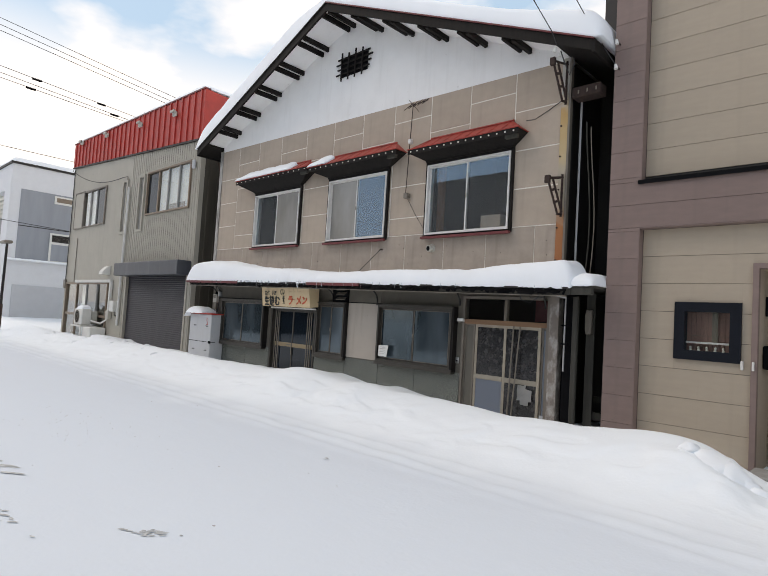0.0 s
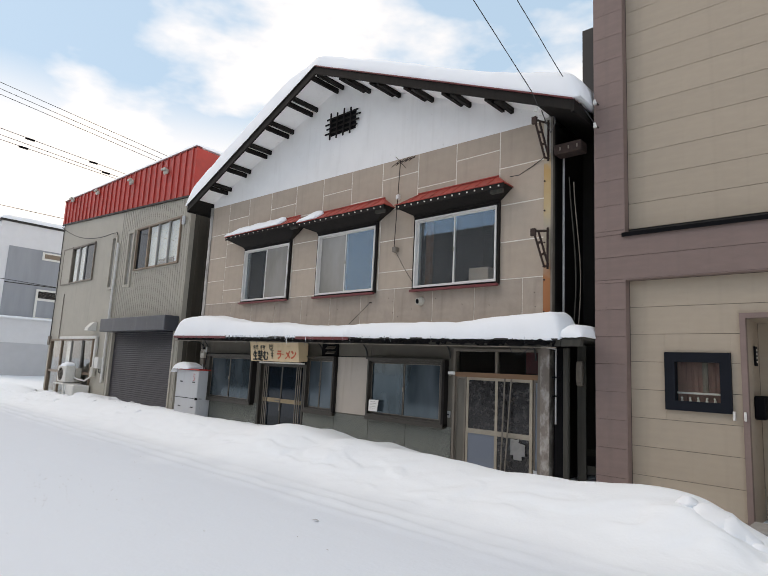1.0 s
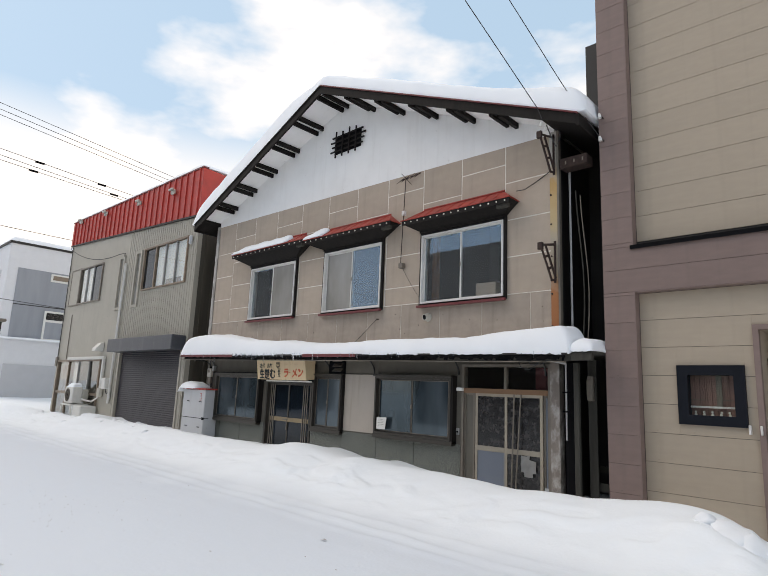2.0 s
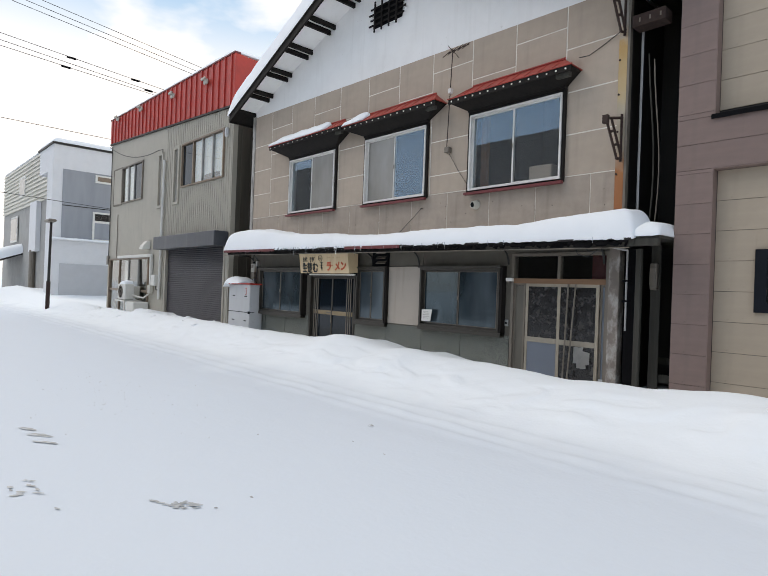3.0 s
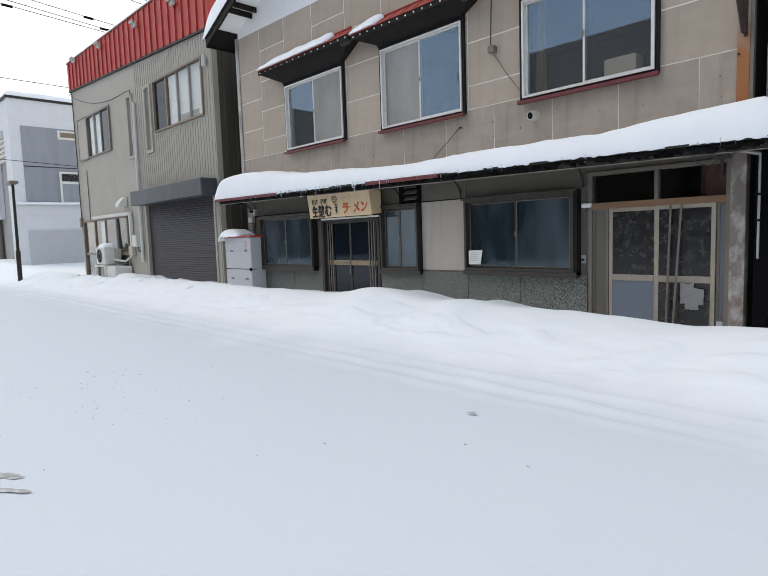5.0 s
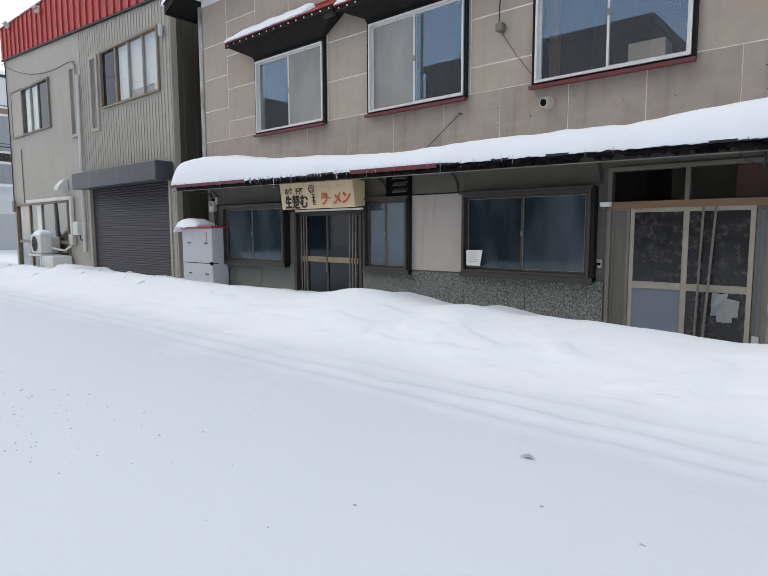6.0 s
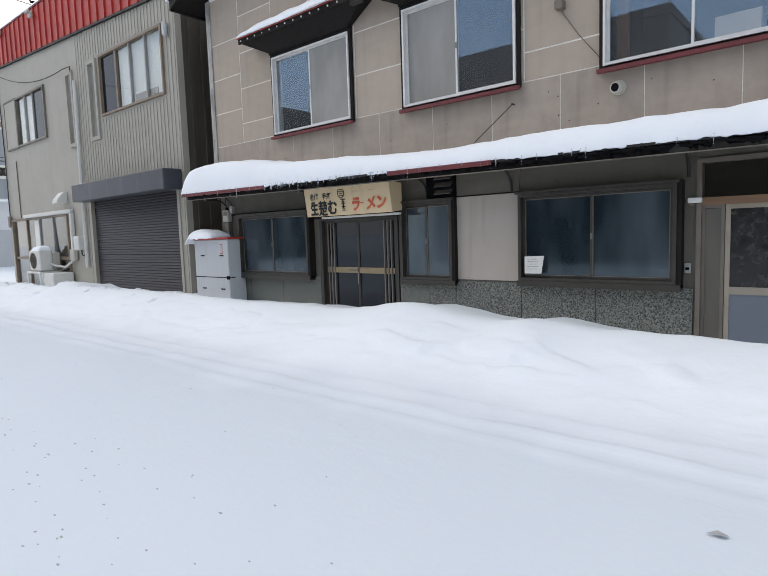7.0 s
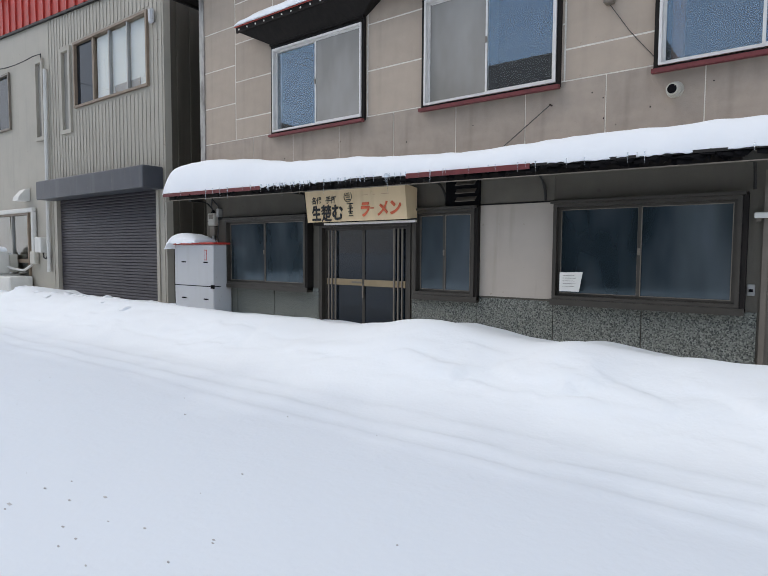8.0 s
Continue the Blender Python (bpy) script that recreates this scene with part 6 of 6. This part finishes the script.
part("wall", box(-60, -42.6, 9.2, 22, 0, 10.5), material("pale_grey_render", (0.36, 0.355, 0.34), 0.8, vary=0.08, grain=2, stain=0.2), sided)
lap = mesh_of("siding_board", prism([(-0.12, 0), (0, 0), (0, 0.3), (-0.02, 0.3)], "x", -60, -43.0), material("cream_siding", (0.6, 0.585, 0.52), 0.6, vary=0.05), None)
for i in range(12):
    piece("siding_board", lap, sided, 0, 9.198, 6.9 + i * 0.3)
for (xa, xb, za, zb) in ((-52.8, -50.5, 7.85, 9.4), (-55.9, -53.1, 4.35, 6.45)):
    w = part("window", box(xa, xb, 9.08, 9.14, za, zb), PAPER, sided)
    part("pane", box(xa + 0.15, xb - 0.15, 9.07, 9.079, za + 0.15, zb - 0.15), FROST, w)
part("flue_box", box(-47.4, -45.2, 8.9, 9.19, 3.4, 6.95), WHITESIDING, sided, "boxed white flue")
part("flue_pipe", tube((-46.5, 9.0, 0.2), (-46.5, 9.0, 3.5), 0.2), GREYALU, sided)
part("porch_roof", prism([(7.6, 2.8), (9.19, 3.4), (9.19, 3.3), (7.6, 2.65)], "x", -58, -51), DARKMETAL, sided)
snow_slab("porch_snow", -58.2, -50.9, lambda x, y: 2.82 + (y - 7.6) * 0.37, lambda x: 0.75, 7.4, 9.18, "deep snow on a far porch roof", 71, 0.8, 0.6, 40, 12, 0.05)
snow_slab("sided_roof_snow", -60, -42.7, lambda x, y: 10.5, lambda x: 0.3, 9.1, 21, "snow on the far roof", 73, 0.3, 0.3, 30, 10, 0.02)

# ---- houses across the street, behind the camera ----
for x0, x1, h in ((-48, -37.3, 10.9), (-21.4, -10, 9.9), (-9, 8, 6.2)):
    hs = thing("house_opposite", (x0 + x1) / 2, -13, 0, "plain weathered house across the street", "house", group="houses across the street")
    part("wall", box(x0, x1, -17, -9, 0, h), DARKMETAL if h > 7 else GREYPLASTER, hs)
    if h > 7:
        part("parapet", box(x0 - 0.1, x1 + 0.1, -17.1, -8.9, h + 0.001, h + 0.35), DARKMETAL, hs)
        continue
    part("roof", prism([(-17.4, h), (-13, h + 1.2), (-8.6, h), (-8.6, h + 0.15), (-13, h + 1.35), (-17.4, h + 0.15)], "x", x0 - 0.3, x1 + 0.3), ROOFSNOW, hs)

# ---- marks and litter on the snow ----
ICEGREY = material("grey_ice", (0.5, 0.5, 0.49), 0.6, vary=0.3, grain=9, stain=0.8, stain_colour=(0.75, 0.77, 0.8), stain_scale=6)
random.seed(21)


def patch(cx, cy, rx, ry, turn, lift=0.004):
    bm = bmesh.new()
    n = 18
    ca, sa = math.cos(turn), math.sin(turn)
    rim = []
    for i in range(n):
        a = i * math.tau / n
        k = 0.75 + 0.4 * random.random()
        u, v = rx * k * math.cos(a), ry * k * math.sin(a)
        x, y = cx + u * ca - v * sa, cy + u * sa + v * ca
        rim.append(bm.verts.new((x, y, ground_z(x, y) + lift)))
    mid = bm.verts.new((cx, cy, ground_z(cx, cy) + lift + 0.006))
    for i in range(n):
        bm.faces.new((rim[i], rim[(i + 1) % n], mid))
    return bm


for cx, cy, rx, ry in ((-6.22, 1.62, 0.13, 0.04), (-5.9, 1.66, 0.12, 0.05), (-5.78, 1.72, 0.06, 0.02), (-5.58, 1.63, 0.12, 0.03), (-5.5, 1.69, 0.09, 0.025)):
    solo("footprint", patch(cx, cy, rx, ry, random.uniform(0.4, 0.9), 0.008), ICEGREY, "scuffed grey footprint in the trodden snow", "footprint", group="footprints")
bm = bmesh.new()
for i in range(26):
    u, v = random.gauss(0, 0.12), random.gauss(0, 0.03)
    x, y = -3.28 + 0.69 * u - 0.72 * v, 2.05 + 0.72 * u + 0.69 * v
    tmp = patch(x, y, random.uniform(0.015, 0.05), random.uniform(0.006, 0.016), random.uniform(0.5, 1.1), 0.006)
    m2 = bpy.data.meshes.new("tmp")
    tmp.to_mesh(m2)
    tmp.free()
    bm.from_mesh(m2)
    bpy.data.meshes.remove(m2)
for i in range(12):
    x, y = random.gauss(-4.2, 0.25), random.gauss(1.25, 0.08)
    tmp = patch(x, y, random.uniform(0.02, 0.06), random.uniform(0.008, 0.02), random.uniform(0, 1), 0.008)
    m2 = bpy.data.meshes.new("tmp")
    tmp.to_mesh(m2)
    tmp.free()
    bm.from_mesh(m2)
    bpy.data.meshes.remove(m2)
solo("dirty_ice", bm, ICEGREY, "broken patch of dirty grey ice on the road", "dirty ice", kind="stuff")
LEAF = material("dead_leaf", (0.44, 0.44, 0.44), 0.8, vary=0.3, grain=20)
bm = bmesh.new()
g = ground_z(-4.29, 4.72)
for side in (1, -1):
    a = [bm.verts.new((-4.34, 4.706, g + 0.01)), bm.verts.new((-4.29, 4.72, g + 0.016)), bm.verts.new((-4.235, 4.734, g + 0.012)), bm.verts.new((-4.28 - 0.01 * side, 4.72 + 0.026 * side, g + 0.024))]
    bm.faces.new(a if side > 0 else a[::-1])
solo("dry_leaf", bm, LEAF, "dark curled dry leaf on the snow", "leaf")
bm = bmesh.new()
for i in range(84):
    x, y = (random.gauss(-7.6, 1.0), random.gauss(2.9, 0.4)) if i < 55 else (random.uniform(-12, -3), random.uniform(2.2, 5.4))
    r = random.uniform(0.002, 0.005) * (1 if random.random() < 0.9 else 1.8)
    z = ground_z(x, y)
    add_box(bm, x - r * random.uniform(1, 3), x + r * random.uniform(1, 3), y - r, y + r, z - 0.004, z + 0.004)
solo("litter_bits", bm, LEAF, "scattered dark specks of leaf litter on the snow", "litter", kind="stuff")

# seen dimly through the third upper window
solo("carton", box(-5.15, -4.7, 9.05, 9.35, 2.9, 3.9, 0.01), PAPER, "pale carton standing inside the upper window", "carton")
solo("curtain_post", box(-6.2, -6.08, 9.0, 9.1, 2.9, 6.3), WOODTONE, "orange-brown wooden post inside the window", "post")

# snow clods on the bank by the mauve house, and its doorstep
def clod(bm, cx, cy, cz, r, flat=0.75, sub=3, rough=0.4):
    """A lump of broken snow, uneven and slightly flattened."""
    made = bmesh.ops.create_icosphere(bm, subdivisions=sub, radius=r)
    seed = Vector((cx * 9, cy * 7, r * 50))
    for v in made["verts"]:
        q = v.co / r
        v.co *= 1 + rough * noise.noise(q * 1.4 + seed) + 0.4 * rough * noise.noise(q * 3.5 + seed)
        v.co.z *= flat
        v.co += Vector((cx, cy, cz))


for cx, cy, r, top in ((-0.92, 7.5, 0.11, 0.55), (-0.7, 7.52, 0.3, 0.47), (-0.53, 7.46, 0.27, 0.38), (-0.4, 7.5, 0.22, 0.29), (-0.24, 7.42, 0.18, 0.2), (-0.5, 7.15, 0.2, 0.2)):
    bm = bmesh.new()
    clod(bm, cx, cy, top - r * 0.72, r, 0.72, 3, 0.3)
    solo("snow_clod", bm, ROOFSNOW, "rounded clod of ploughed snow on the bank", "snow clod", group="snow clods", smooth=True)
# crumbs of ploughed snow along the top of the far bank
random.seed(31)
bm = bmesh.new()
for i in range(60):
    x, y = random.uniform(-27, -15), random.gauss(7.85, 0.22)
    r = random.uniform(0.05, 0.15)
    clod(bm, x, y, ground_z(x, y) - r * 0.42, r, 0.7, 2, 0.5)
solo("snow_crumbs", bm, ROOFSNOW, "crumbs of ploughed snow strewn on the bank", "snow crumbs", kind="stuff", smooth=True)
solo("doorstep", box(-0.5, 1.1, 8.25, 8.81, 0, 0.16, 0.015), material("concrete", (0.3, 0.29, 0.27), 0.85, vary=0.15, grain=9, bump=0.3), "bare concrete doorstep at the porch", "doorstep")

# wires hanging below the end of the canopy
for pts in (((-3.62, 8.02, 2.5), (-3.56, 8.0, 2.36), (-3.42, 8.02, 2.31), (-3.3, 8.06, 2.4), (-3.26, 8.1, 2.52)), ((-3.5, 8.04, 2.5), (-3.38, 8.0, 2.39), (-3.2, 8.02, 2.4), (-3.1, 8.08, 2.5))):
    cable("canopy_wire", [(x - 0.1, y + 0.16, z - 0.12) for x, y, z in pts], 0.006, "thin dark wire looped under the canopy end", category="wire")

# wires gathered at the right-hand eave
cable("eave_wire", [(-3.25, 8.2, 6.38), (-3.3, 8.1, 6.6), (-3.6, 7.2, 7.5), (-4.3, 3.0, 10.4), (-6.0, -8.9, 16)], 0.008, "black service wire meeting the eave", category="wire")
cable("eave_wire", [(-3.2, 8.24, 6.3), (-3.1, 8.2, 6.05), (-3.02, 8.22, 5.85), (-2.98, 8.3, 6.05), (-3.05, 8.4, 6.2)], 0.01, "loop of black wire under the eave", category="wire")
jb = thing("junction_block", -3.28, 8.25, 6.2, "white insulators clustered under the eave", "insulator")
for k, (x, y, z) in enumerate(((-3.3, 8.22, 6.3), (-3.22, 8.26, 6.22), (-3.34, 8.3, 6.18))):
    part("insulator_bell", tube((x, y, z), (x + 0.02, y, z + 0.08), 0.03, 0.018, 10), PAPER, jb)

# old bolt holes in the lower boards of the upper wall
random.seed(13)
hole = mesh_of("bolt_hole", tube((0, 0, 0), (0, -0.002, 0), 0.0075, sides=7), BLACK, None)
for x, z in ((-7.01, 3.38), (-6.88, 3.3), (-6.87, 3.06), (-6.36, 3.12), (-6.73, 2.97), (-5.74, 3.3), (-5.1, 3.16), (-8.6, 3.2), (-9.7, 3.1), (-11.0, 3.25), (-12.3, 3.1), (-3.6, 3.3), (-3.58, 3.05), (-4.5, 3.12)):
    ob = piece("bolt_hole", hole, up_wall, x, YF - 0.0065, z)
    ob.scale = (1, 1, random.uniform(0.8, 1.8))
part("white_board", box(-3.585, -3.515, YF - 0.012, YF - 0.004, 0.0, 0.33), WHITEMETAL, entry, "dull white board low in the doorway")
